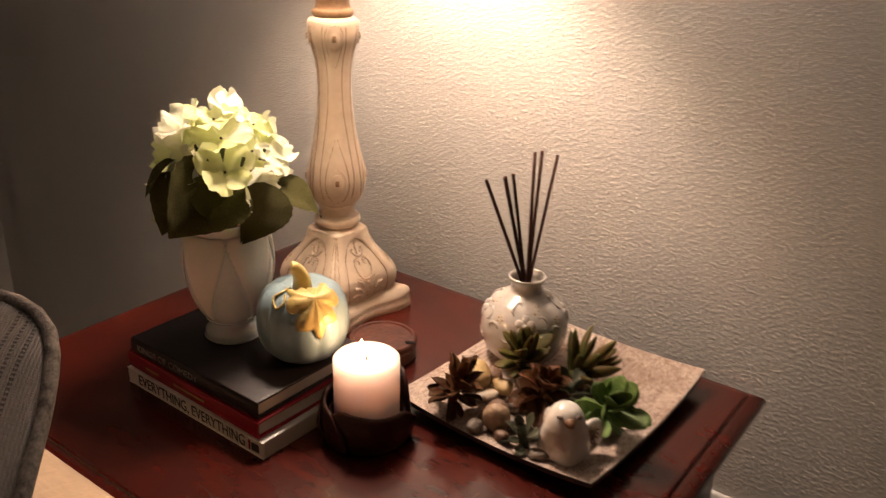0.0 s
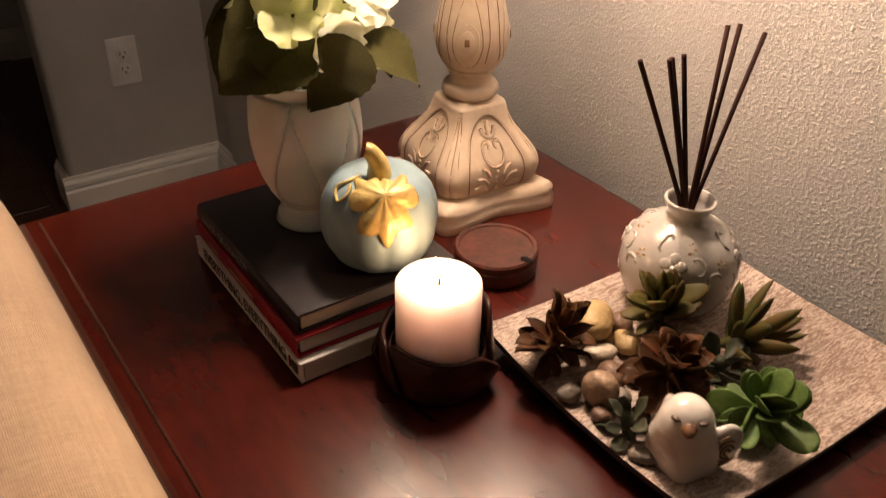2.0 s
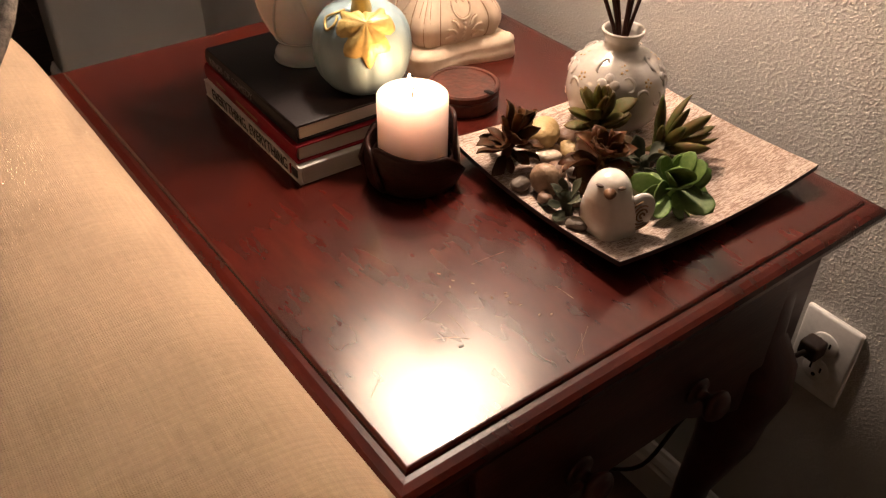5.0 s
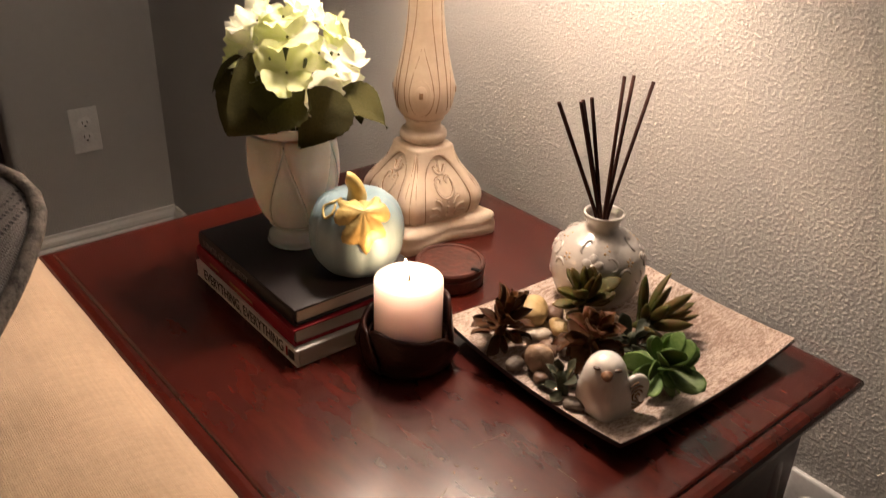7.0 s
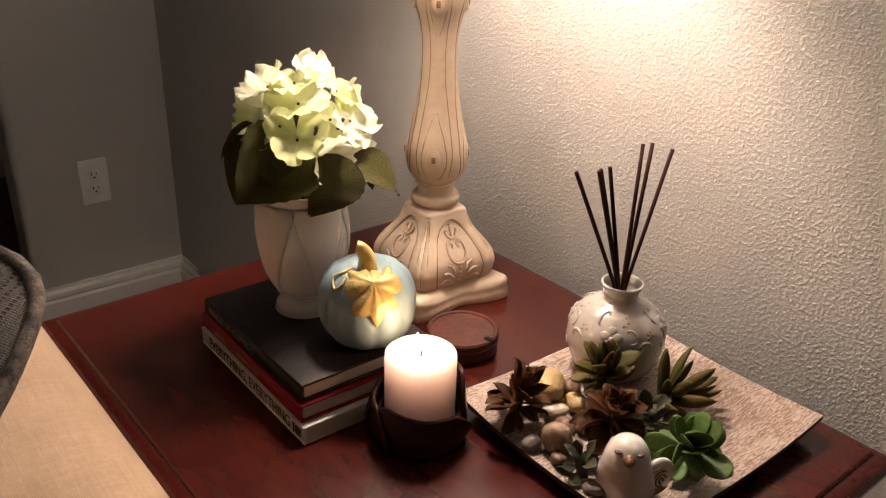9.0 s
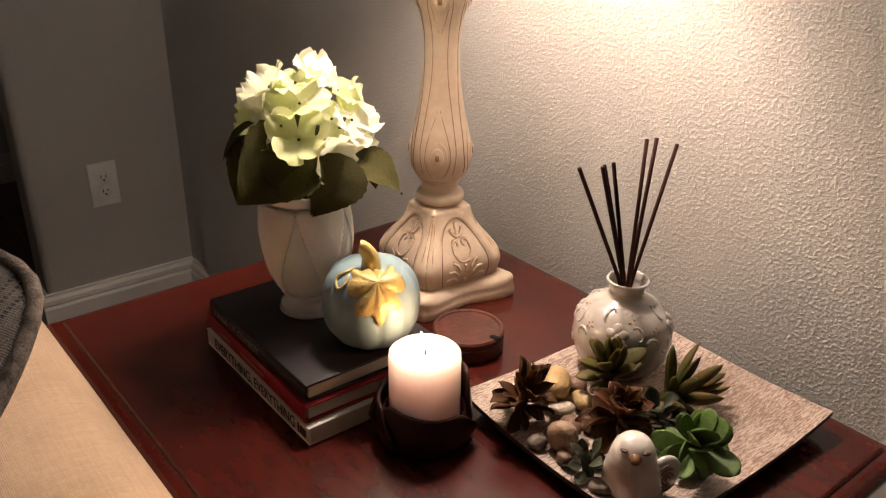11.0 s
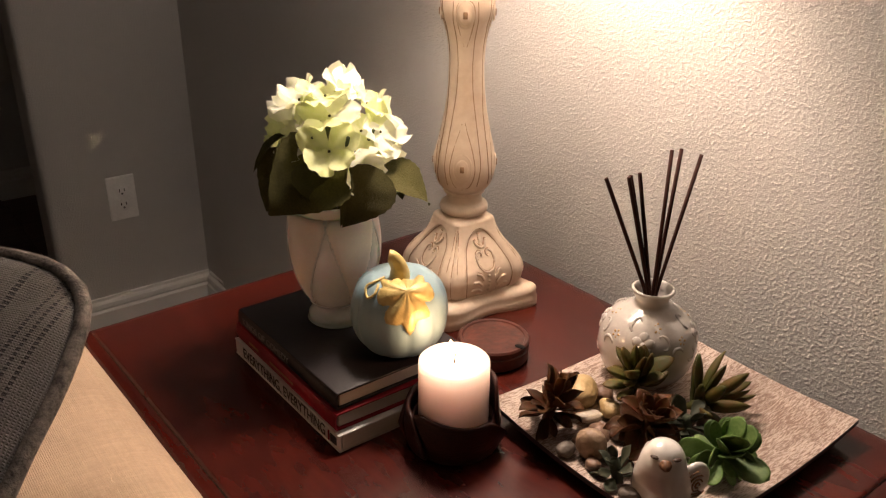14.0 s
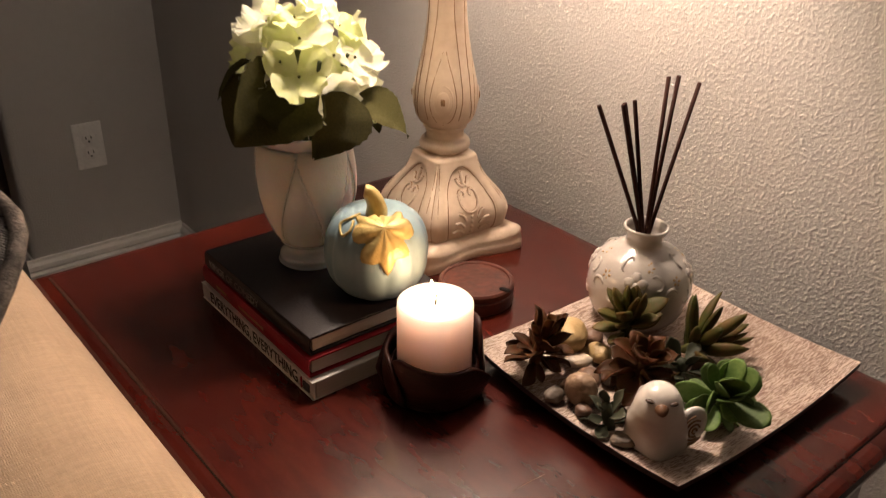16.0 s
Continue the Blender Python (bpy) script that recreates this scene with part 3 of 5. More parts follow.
def build_cushion():
    """Square cushion; local x across, z up, face towards -y; corner at upper right."""
    c = thing("throw_pillow", (-0.335, 0.330, 0.735), "grey woven throw pillow with dark stripes and piped edge", "pillow")
    right, up = Vector((0.70, -0.71, -0.02)).normalized(), Vector((0.65, 0.628, 0.428)).normalized()
    H = 0.20
    mid = Vector((-0.086, 0.289, 0.976)) - H * right - H * up
    c.matrix_basis = Matrix.Translation(mid) @ Matrix((right, up.cross(right), up)).transposed().to_4x4()
    N = 28

    def rim(u, v):
        # rounded-corner square
        k = (abs(u) ** 6.5 + abs(v) ** 6.5) ** (1 / 6.5)
        m2 = max(abs(u), abs(v))
        f = m2 / k if k > 0 else 1
        return u * f * H, v * f * H

    def face(sign):
        def at(i, j):
            u, v = -1 + 2 * i / N, -1 + 2 * j / N
            x, z = rim(u, v)
            puff = 0.05 * ((1 - abs(u) ** 2.6) * (1 - abs(v) ** 2.6)) ** 0.62
            puff += 0.004 * noise.noise(Vector((x * 9, z * 9, sign))) * (1 - max(abs(u), abs(v)))
            return (x, sign * puff, z)
        return grid(at, N + 1, N + 1)
    bm = face(-1)
    join(bm, face(1))
    bmesh.ops.remove_doubles(bm, verts=bm.verts, dist=1e-5)
    ob = part("cover", bm, M_PILLOW, c)
    uv = ob.data.uv_layers.new(name="weave")
    for li, lp in enumerate(ob.data.loops):
        co = ob.data.vertices[lp.vertex_index].co
        uv.data[li].uv = (co.x, co.z)
    path = []
    for k in range(97):
        a = 2 * math.pi * k / 96
        ca, sa = math.cos(a), math.sin(a)
        q = (abs(ca) ** 6.5 + abs(sa) ** 6.5) ** (-1 / 6.5)
        path.append((q * ca * H * 1.0, 0.002 * noise.noise(Vector((k * 0.3, 0, 0))), q * sa * H))
    part("piping", tube(path, 0.0052, 8), M_PIPING, c, "twisted grey piping round the edge")
    return c


build_cushion()

# ---- table lamp ----


def build_lamp():
    lamp = thing("table_lamp", (LAMP_X, LAMP_Y, TOP), "carved ivory baluster table lamp with brown antiqued grooves", "lamp", turn=-4)
    # plinth with scalloped sides and projecting corners
    def plinth(i, j):
        lev = [(0.0, 0.985), (0.002, 1.0), (0.010, 1.0), (0.0125, 0.975), (0.0155, 0.985), (0.019, 0.97), (0.022, 0.93), (0.029, 0.82)][j]
        a = 2 * math.pi * (i + 0.5) / 96
        ca, sa = math.cos(a), math.sin(a)
        q = 1 / max(abs(ca), abs(sa))
        t = min(abs(ca), abs(sa)) / max(abs(ca), abs(sa))
        inset = 0.012 * (0.5 + 0.5 * math.cos(math.pi * min(1.0, t / 0.82)))
        r = 0.069 * lev[1] * q - inset * q * 0.8
        if t > 0.9:
            r -= 0.035 * (t - 0.9)
        rise = 0.007 * max(0.0, (t - 0.3) / 0.7) ** 2 if j in (3, 4, 5, 6) else 0
        return (r * ca, r * sa, lev[0] + rise)
    part("plinth", grid(plinth, 96, 8, close_u=True, cap=True), M_BONE, lamp, sharp=50)
    # bell-shaped foot with an arched, sunken panel on each side
    foot = [(0.047, 0.018), (0.0515, 0.025), (0.0570, 0.034), (0.0592, 0.046), (0.0572, 0.057), (0.0510, 0.068), (0.0435, 0.078), (0.0372, 0.087), (0.0325, 0.097), (0.0300, 0.105), (0.0275, 0.111), (0.018, 0.115)]

    def ease(v):
        v = min(1.0, max(0.0, v))
        return v * v * (3 - 2 * v)

    def panel_half(z):
        """Half angle of the sunken panel at a height, in radians."""
        if z > 0.102 or z < 0.024:
            return 0.0
        arch = math.sqrt(max(0.0, 1 - (max(0.0, z - 0.078) / 0.024) ** 2))
        return radians(31) * arch

    def foot_relief(a, z):
        th = (a + math.pi / 4) % (math.pi / 2) - math.pi / 4
        out = -0.0024 * ease((panel_half(z) - abs(th)) / 0.06 + 0.5) if panel_half(z) else 0.0
        edge = math.pi / 4 - abs(th)
        if z < 0.108:
            out -= 0.0016 * math.exp(-(edge / 0.030) ** 2)
        return out
    part("foot", lathe(foot, 208, 8, relief=foot_relief, square=lambda z: 0.85), M_BONE, lamp)
    collar = [(0.020, 0.113), (0.027, 0.117), (0.0285, 0.122), (0.0265, 0.127), (0.0215, 0.130), (0.0212, 0.138), (0.024, 0.141), (0.024, 0.144), (0.019, 0.146)]
    part("collar", lathe(collar, 48, 3), M_BONE, lamp)
    shaft = [(0.0215, 0.143), (0.029, 0.150), (0.0335, 0.162), (0.0345, 0.176), (0.0325, 0.194), (0.0285, 0.212), (0.0245, 0.232), (0.0215, 0.252), (0.0198, 0.272), (0.0193, 0.292), (0.0205, 0.312), (0.0240, 0.330), (0.0280, 0.344), (0.0290, 0.356), (0.0275, 0.364), (0.022, 0.368)]
    part("shaft", lathe(shaft, 72, 5, square=lambda z: 0.15), M_BONE, lamp)
    top = [(0.020, 0.366), (0.0235, 0.370), (0.0235, 0.375), (0.020, 0.378), (0.019, 0.392), (0.025, 0.396), (0.025, 0.402), (0.014, 0.406), (0.012, 0.43)]
    # ring is brown; above it the brown paints in the neck's shade
    part("neck", lathe(top, 48, 3), M_ANTIQUE_AND_SHADE, lamp, "brown stained neck ring above the shaft, with the neck's shade in its colour")

    fp, sp = smooth_profile(foot, 8), smooth_profile(shaft, 8)

    def radius(pr, z):
        return min(pr, key=lambda q: abs(q[1] - z))[0]

    def on_face(turn, u, z, pr, sq, lift=0.0):
        """Place on the body: u metres sideways on the side that faces the angle turn."""
        r = radius(pr, z)
        th = math.atan2(u, r)
        e = 2 + 5 * sq
        k = (abs(math.cos(th)) ** e + abs(math.sin(th)) ** e) ** (-1 / e)
        rr = r * (1 + (k - 1) * min(1, sq * 1.5)) + lift
        a = turn + th
        return Vector((rr * math.cos(a), rr * math.sin(a), z))

    for side in range(4):
        a0 = side * math.pi / 2
        a1 = a0 + radians(51)

        def stroke(pts, pr, sq, rad, material, name, lift=0.0):
            cp = curve_points([(p[0], p[1], 0) for p in pts], 5)
            part(name, tube([on_face(a0 if pr is fp else a1, p[0], p[1], pr, sq, lift) for p in cp], rad, 6), material, lamp)
        # antiqued line inside the panel's edge, then the raised scrollwork
        for sgn in (-1, 1):
            pts = []
            for k in range(25):
                z = 0.0275 + 0.0742 * math.sin(k / 24 * math.pi / 2)
                th = panel_half(z) * 0.955
                r = radius(fp, z)
                q = (abs(math.cos(th)) ** 6.25 + abs(math.sin(th)) ** 6.25) ** (-1 / 6.25)
                rr = r * q - 0.0017
                pts.append((rr * math.cos(a0 + sgn * th), rr * math.sin(a0 + sgn * th), z))
            part("groove", tube(pts, 0.00055, 5), M_ANTIQUE_AND_SHADE, lamp)

        def carved(pts, rad):
            """A raised stroke with a stained hollow round it."""
            stroke(pts, fp, 0.85, rad * 1.45, M_ANTIQUE_AND_SHADE, "stained_hollow", -0.0024 - rad * 0.95)
            stroke(pts, fp, 0.85, rad, M_BONE, "scroll", -0.0021)
        for sgn in (-1, 1):
            carved([(0.0, 0.056), (sgn * 0.007, 0.0585), (sgn * 0.0120, 0.066), (sgn * 0.0115, 0.075), (sgn * 0.0065, 0.0785), (sgn * 0.0030, 0.0750), (sgn * 0.0050, 0.0725)], 0.0014)
            carved([(sgn * 0.0015, 0.0815), (sgn * 0.0060, 0.0845), (sgn * 0.0085, 0.0895)], 0.0019)
            for x0, z0, x1, z1, x2, z2 in ((0.0085, 0.0480, 0.0120, 0.0545, 0.0175, 0.0570), (0.0105, 0.0410, 0.0165, 0.0470, 0.0235, 0.0475), (0.0110, 0.0335, 0.0185, 0.0390, 0.0265, 0.0370)):
                carved([(sgn * x0, z0), (sgn * x1, z1), (sgn * x2, z2)], 0.0018)
        carved([(0, 0.0815), (0, 0.0885), (0, 0.0960)], 0.0020)
        for z in (0.0520, 0.0460, 0.0400, 0.0340):
            for name, size, deep, material in (("stained_hollow", 0.0030, -0.0046, M_ANTIQUE_AND_SHADE), ("bead", 0.0022, -0.0024, M_BONE)):
                bm = bmesh.new()
                bmesh.ops.create_icosphere(bm, subdivisions=2, radius=size)
                part(name, bm, material, lamp, m=Matrix.Translation(on_face(a0, 0, z, fp, 0.85, deep)))
        # almond panels and eyes on the shaft
        for sgn in (-1, 1):
            stroke([(0, 0.236), (sgn * 0.004, 0.220), (sgn * 0.0125, 0.194), (sgn * 0.0155, 0.174), (sgn * 0.009, 0.157), (0, 0.152)], sp, 0.15, 0.00050, M_ANTIQUE_AND_SHADE, "groove")
            stroke([(sgn * 0.0085, 0.292), (sgn * 0.010, 0.262), (sgn * 0.0145, 0.236), (sgn * 0.0205, 0.206), (sgn * 0.0245, 0.180), (sgn * 0.019, 0.156)], sp, 0.15, 0.00045, M_ANTIQUE_AND_SHADE, "groove")
            stroke([(0, 0.362), (sgn * 0.008, 0.358), (sgn * 0.0105, 0.346), (sgn * 0.006, 0.326), (0, 0.308)], sp, 0.15, 0.00050, M_ANTIQUE_AND_SHADE, "groove")
            stroke([(sgn * 0.0085, 0.292), (sgn * 0.0105, 0.318), (sgn * 0.0150, 0.340), (sgn * 0.0145, 0.360)], sp, 0.15, 0.00040, M_ANTIQUE_AND_SHADE, "groove")
        for z, s in ((0.178, 1.0), (0.346, 0.9)):
            ring = [(0.0108 * s * math.sin(2 * math.pi * k / 20), z + 0.0165 * s * math.cos(2 * math.pi * k / 20)) for k in range(21)]
            part("eye_rim", tube([on_face(a1, u, zz, sp, 0.15) for u, zz in ring], 0.0010, 6), M_BONE, lamp)
            bm = bmesh.new()
            bmesh.ops.create_icosphere(bm, subdivisions=3, radius=0.0088 * s)
            part("eye", bm, M_BONE, lamp, m=Matrix.Translation(on_face(a1, 0, z, sp, 0.15)) @ Euler((0, 0, a1)).to_matrix().to_4x4() @ Matrix.Diagonal((0.24, 0.8, 1.25, 1)))
            bm = box(-0.0006, 0.0008, -0.0024, 0.0024, -0.0036, 0.0036, 0.0005, 1)
            part("eye_mark", bm, M_ANTIQUE_AND_SHADE, lamp, m=Matrix.Translation(on_face(a1, 0, z, sp, 0.15, 0.0022 * s)) @ Euler((0, 0, a1)).to_matrix().to_4x4())
        # ridge lines on the corners of the foot
        ac = a0 + math.pi / 4
        for du in (-0.085, 0.0, 0.085):
            pts = []
            for k in range(14):
                z = 0.030 + 0.074 * k / 13
                r = radius(fp, z)
                th = math.pi / 4 + du * (1.5 - 0.9 * k / 13)
                kk = (abs(math.cos(th)) ** 6.25 + abs(math.sin(th)) ** 6.25) ** (-1 / 6.25)
                rr = r * kk - (0.0017 if du == 0.0 else 0.0006)
                pts.append((rr * math.cos(a0 + th), rr * math.sin(a0 + th), z))
            part("groove", tube(pts, 0.00055, 5), M_ANTIQUE_AND_SHADE, lamp)
    # bronze cup, socket, harp and shade
    part("socket_cup", lathe([(0.013, 0.428), (0.026, 0.436), (0.042, 0.450), (0.050, 0.466), (0.050, 0.474), (0.032, 0.482), (0.020, 0.484)], 40, 3), M_BRASS, lamp, "aged bronze cup below the shade")
    part("socket", lathe([(0.012, 0.42), (0.016, 0.43), (0.018, 0.46), (0.018, 0.53), (0.012, 0.545)], 24, 2), M_BRASS, lamp)
    # shade gives off added emission besides the bulb's light
    sh = part("shade", lathe([(0.148, 0.520), (0.106, 0.820)], 64, 1, cap=False), M_SHADE, lamp, "cream fabric drum shade round the bulb, with added glow of its own", m=pose(-0.013, -0.030, 0))
    sol = sh.modifiers.new("thickness", "SOLIDIFY")
    sol.thickness = 0.0025
    part("shade_rim", tube([(0.148 * math.cos(2 * math.pi * k / 64), 0.148 * math.sin(2 * math.pi * k / 64), 0.520) for k in range(65)], 0.0025, 6), M_TRIM, sh)
    for k in range(3):
        a = 2 * math.pi * k / 3
        part("spoke", tube([(0, 0, 0.80), (0.106 * math.cos(a), 0.106 * math.sin(a), 0.806)], 0.0012, 6), M_BRASS, sh)
    part("harp", tube(curve_points([(0.016, 0, 0.53), (0.055, 0, 0.60), (0.050, 0, 0.74), (0.0, 0, 0.80), (-0.050, 0, 0.74), (-0.055, 0, 0.60), (-0.016, 0, 0.53)]), 0.0014, 6), M_BRASS, lamp)
    return lamp


build_lamp()

# ---- books ----


def text_part(words, size, material, parent, m, label=""):
    cu = bpy.data.curves.new("lettering", "FONT")
    cu.body, cu.size, cu.extrude = words, size, 0.0002
    cu.align_x, cu.align_y = "CENTER", "CENTER"
    tmp = new("lettering_curve", cu)
    bpy.context.view_layer.update()
    me = bpy.data.meshes.new_from_object(tmp.evaluated_get(bpy.context.evaluated_depsgraph_get()))
    bpy.data.objects.remove(tmp)
    me.materials.clear()
    me.materials.append(material)
    ob = new("lettering", me)
    ob.parent = parent
    ob.matrix_basis = m
    return tagged(ob, label)


def book(place, turn, w, d, h, cover, board, label, soft=False):
    """Lying book: spine on the -x side, length d along y, width w along x."""
    b2 = thing("book", place, label, "book", "stacked books", turn)
    inset = 0.0 if soft else 0.003
    part("page_block", box(0.004, w - inset - 0.001, inset, d - inset, board, h - board, 0.0004, 1), M_PAGES, b2, smooth=False)
    part("back_cover", box(0.0, w, 0, d, 0, board, board * 0.4, 2), cover, b2)
    part("front_cover", box(0.0, w, 0, d, h - board, h, board * 0.4, 2), cover, b2)

    def sp(i, j):
        a = -math.pi / 2 + math.pi * i / 10
        bulge = 0.0035 if not soft else 0.0012
        return (0.002 - bulge * math.cos(a), d * j, h / 2 + (h / 2 - 0.0002) * math.sin(a))
    bm = grid(sp, 11, 2)
    me = part("spine", bm, cover, b2)
    md = me.modifiers.new("thickness", "SOLIDIFY")
    md.thickness, md.offset = 0.0018, -1
    return b2


BOOK_X = 0.088


def title_fit(length, words="EVERYTHING, EVERYTHING", size=0.0128):
    """How far a title must be stretched to fill that length."""
    cu = bpy.data.curves.new("title_gauge", "FONT")
    cu.body, cu.size = words, size
    tmp = new("title_gauge", cu)
    bpy.context.view_layer.update()
    w = tmp.dimensions.x
    bpy.data.objects.remove(tmp)
    return length / w if w else 1.0


white = book((BOOK_X, 0.329, TOP), 0.5, 0.142, 0.218, 0.0185, M_WHITECOVER, 0.0012, "white paperback novel lying at the bottom of a stack", True)
red = book((BOOK_X + 0.002, 0.336, TOP + 0.0187), 0.0, 0.145, 0.210, 0.0185, M_RED, 0.0022, "dark red hardback book in the middle of a stack")
black = book((BOOK_X + 0.006, 0.340, TOP + 0.0374), 0.8, 0.146, 0.200, 0.0185, M_BLACK, 0.0025, "black hardback book on top of a stack")
SPINE = Matrix(((0, 0, -1, 0), (-1, 0, 0, 0), (0, 1, 0, 0), (0, 0, 0, 1)))
text_part("EVERYTHING, EVERYTHING", 0.0128, M_INK, white, Matrix.Translation((0.0002, 0.112, 0.0093)) @ SPINE @ Matrix.Diagonal((title_fit(0.172), 1.35, 1, 1)), "black capital title on the spine")
part("publisher_mark", box(-0.0002, 0.001, 0.006, 0.016, 0.005, 0.013), M_INK, white, smooth=False)
part("colophon_bar", box(-0.0004, 0.0008, 0.0185, 0.0200, 0.004, 0.0145), M_RED, white, smooth=False)
text_part("KINGS OF COMEDY", 0.0105, M_SILVER, black, Matrix.Translation((-0.0018, 0.138, 0.0093)) @ SPINE @ Matrix.Diagonal((title_fit(0.100, "KINGS OF COMEDY", 0.0105), 1, 1, 1)), "dim grey foil title on the black spine")
for k, (y0, ln) in enumerate(((0.178, 0.022), (0.13, 0.05))):
    part("title_bar", box(-0.0017, -0.0010, y0 - ln, y0, 0.0075, 0.0105), M_GOLDPAINT, red, "faint gilt title bar on the spine", smooth=False)

# ---- vase with hydrangea ----
BOOKTOP = TOP + 0.0374 + 0.0185
VASE = (0.170, 0.467, BOOKTOP)


def build_vase():
    v = thing("flower_vase", VASE, "pearl white ceramic vase with diamond relief on the books", "vase")
    part("foot", lathe([(0.0, 0.0), (0.0285, 0.0), (0.0298, 0.003), (0.029, 0.008), (0.0245, 0.013), (0.0232, 0.017), (0.0250, 0.0205), (0.0272, 0.0238), (0.0, 0.0238)], 64, 5, cap=False), M_VASE, v, "glossy turned foot")
    part("rim", lathe([(0.0398, 0.1225), (0.0408, 0.128), (0.0415, 0.134), (0.0400, 0.1355), (0.0385, 0.134), (0.0372, 0.1235)], 64, 3, cap=False), M_VASE, v, "glossy rolled rim")
    prof = [(0.0268, 0.0235), (0.034, 0.034), (0.0405, 0.050), (0.0445, 0.070), (0.0452, 0.090), (0.0430, 0.110), (0.0402, 0.1235), (0.0375, 0.122), (0.040, 0.1), (0.03, 0.04), (0.0, 0.03)]

    def relief(a, z):
        if not 0.024 < z < 0.132:
            return 0.0
        u, w = a / (2 * math.pi) * 5 + 0.3, (z - 0.024) / 0.092
        p, q = (u + w / 2) % 1, (u - w / 2) % 1
        e = min(p, 1 - p, q, 1 - q)
        return 0.0008 * min(1.0, e * 10) + (0.0019 if (math.floor(u + w / 2) + math.floor(u - w / 2)) % 2 else 0)
    body = part("body", lathe(prof, 144, 7, cap=False, relief=relief), M_VASE, v, "swelling body with frosted and glossy diamonds")
    # fine ridges along the diamonds' edges
    side = smooth_profile(prof[:7], 8)
    for way in (-1, 1):
        for k in range(5):
            pts = []
            for q in range(25):
                z = 0.027 + 0.092 * q / 24
                r = min(side, key=lambda c: abs(c[1] - z))[0] + 0.0012
                a = (k - 0.3 + way * (z - 0.024) / 0.184) * 2 * math.pi / 5
                pts.append((r * math.cos(a), r * math.sin(a), z))
            part("ridge", tube(pts, 0.00085, 6), M_VASE, v)
    me = body.data
    me.materials.append(M_VASE_MATT)
    for poly in me.polygons:
        a, z = math.atan2(poly.center.y, poly.center.x) % (2 * math.pi), poly.center.z
        u, w = a / (2 * math.pi) * 5 + 0.3, (z - 0.024) / 0.092
        if 0.026 < z < 0.13 and math.hypot(poly.center.x, poly.center.y) > 0.02 and (math.floor(u + w / 2) + math.floor(u - w / 2)) % 2:
            poly.material_index = 1
    return v


build_vase()


def petal_mesh(name, material, ln, wd, cup, seed):
    rng = random.Random(seed)
    ph = rng.uniform(0, 6)

    def at(i, j):
        u, s = -1 + 2 * i / 6, j / 7
        prof = math.sin(math.pi * min(1, 0.10 + s * 0.80)) ** 0.55 * (0.35 + 0.65 * min(1.0, s * 1.7))
        x = ln * s
        y = wd * 0.5 * prof * u
        z = cup * ln * (s ** 1.5) - 0.30 * ln * max(0, s - 0.6) ** 1.3 + 0.10 * ln * u * u * s + 0.12 * ln * math.sin(5 * u + ph) * s * s + 0.04 * ln * math.sin(9 * s + 2 * ph) * u
        return (x, y, z)
    bm = grid(at, 7, 8)
    ob = mesh_of(bm, name, material)
    return ob


def leaf_mesh(name, material, ln, wd, droop, seed):
    """Serrated leaf with a folded midrib, base at the origin, along +x."""
    rng = random.Random(seed)
    ph = rng.uniform(0, 6)
    N = 18

    def at(i, j):
        u, s = -1 + 2 * i / 8, j / N
        w = (math.sin(math.pi * s ** 0.64)) ** 0.95 if 0 < s < 1 else 0.0
        tooth = 1 + (0.05 if (j % 2 and abs(u) > 0.95) else 0)
        y = wd / 2 * w * u * tooth
        z = -droop * ln * s * s + 0.22 * abs(y) + 0.05 * ln * math.sin(4 * s + ph + u) * s - 0.018 * ln * (abs(math.sin(9 * s + 2 * abs(u))) if abs(u) > 0.1 else 0.0)
        return (ln * s, y, z)
    bm = grid(at, 9, N + 1)
    bmesh.ops.remove_doubles(bm, verts=bm.verts, dist=1e-6)
    me = mesh_of(bm, name, material)
    return me


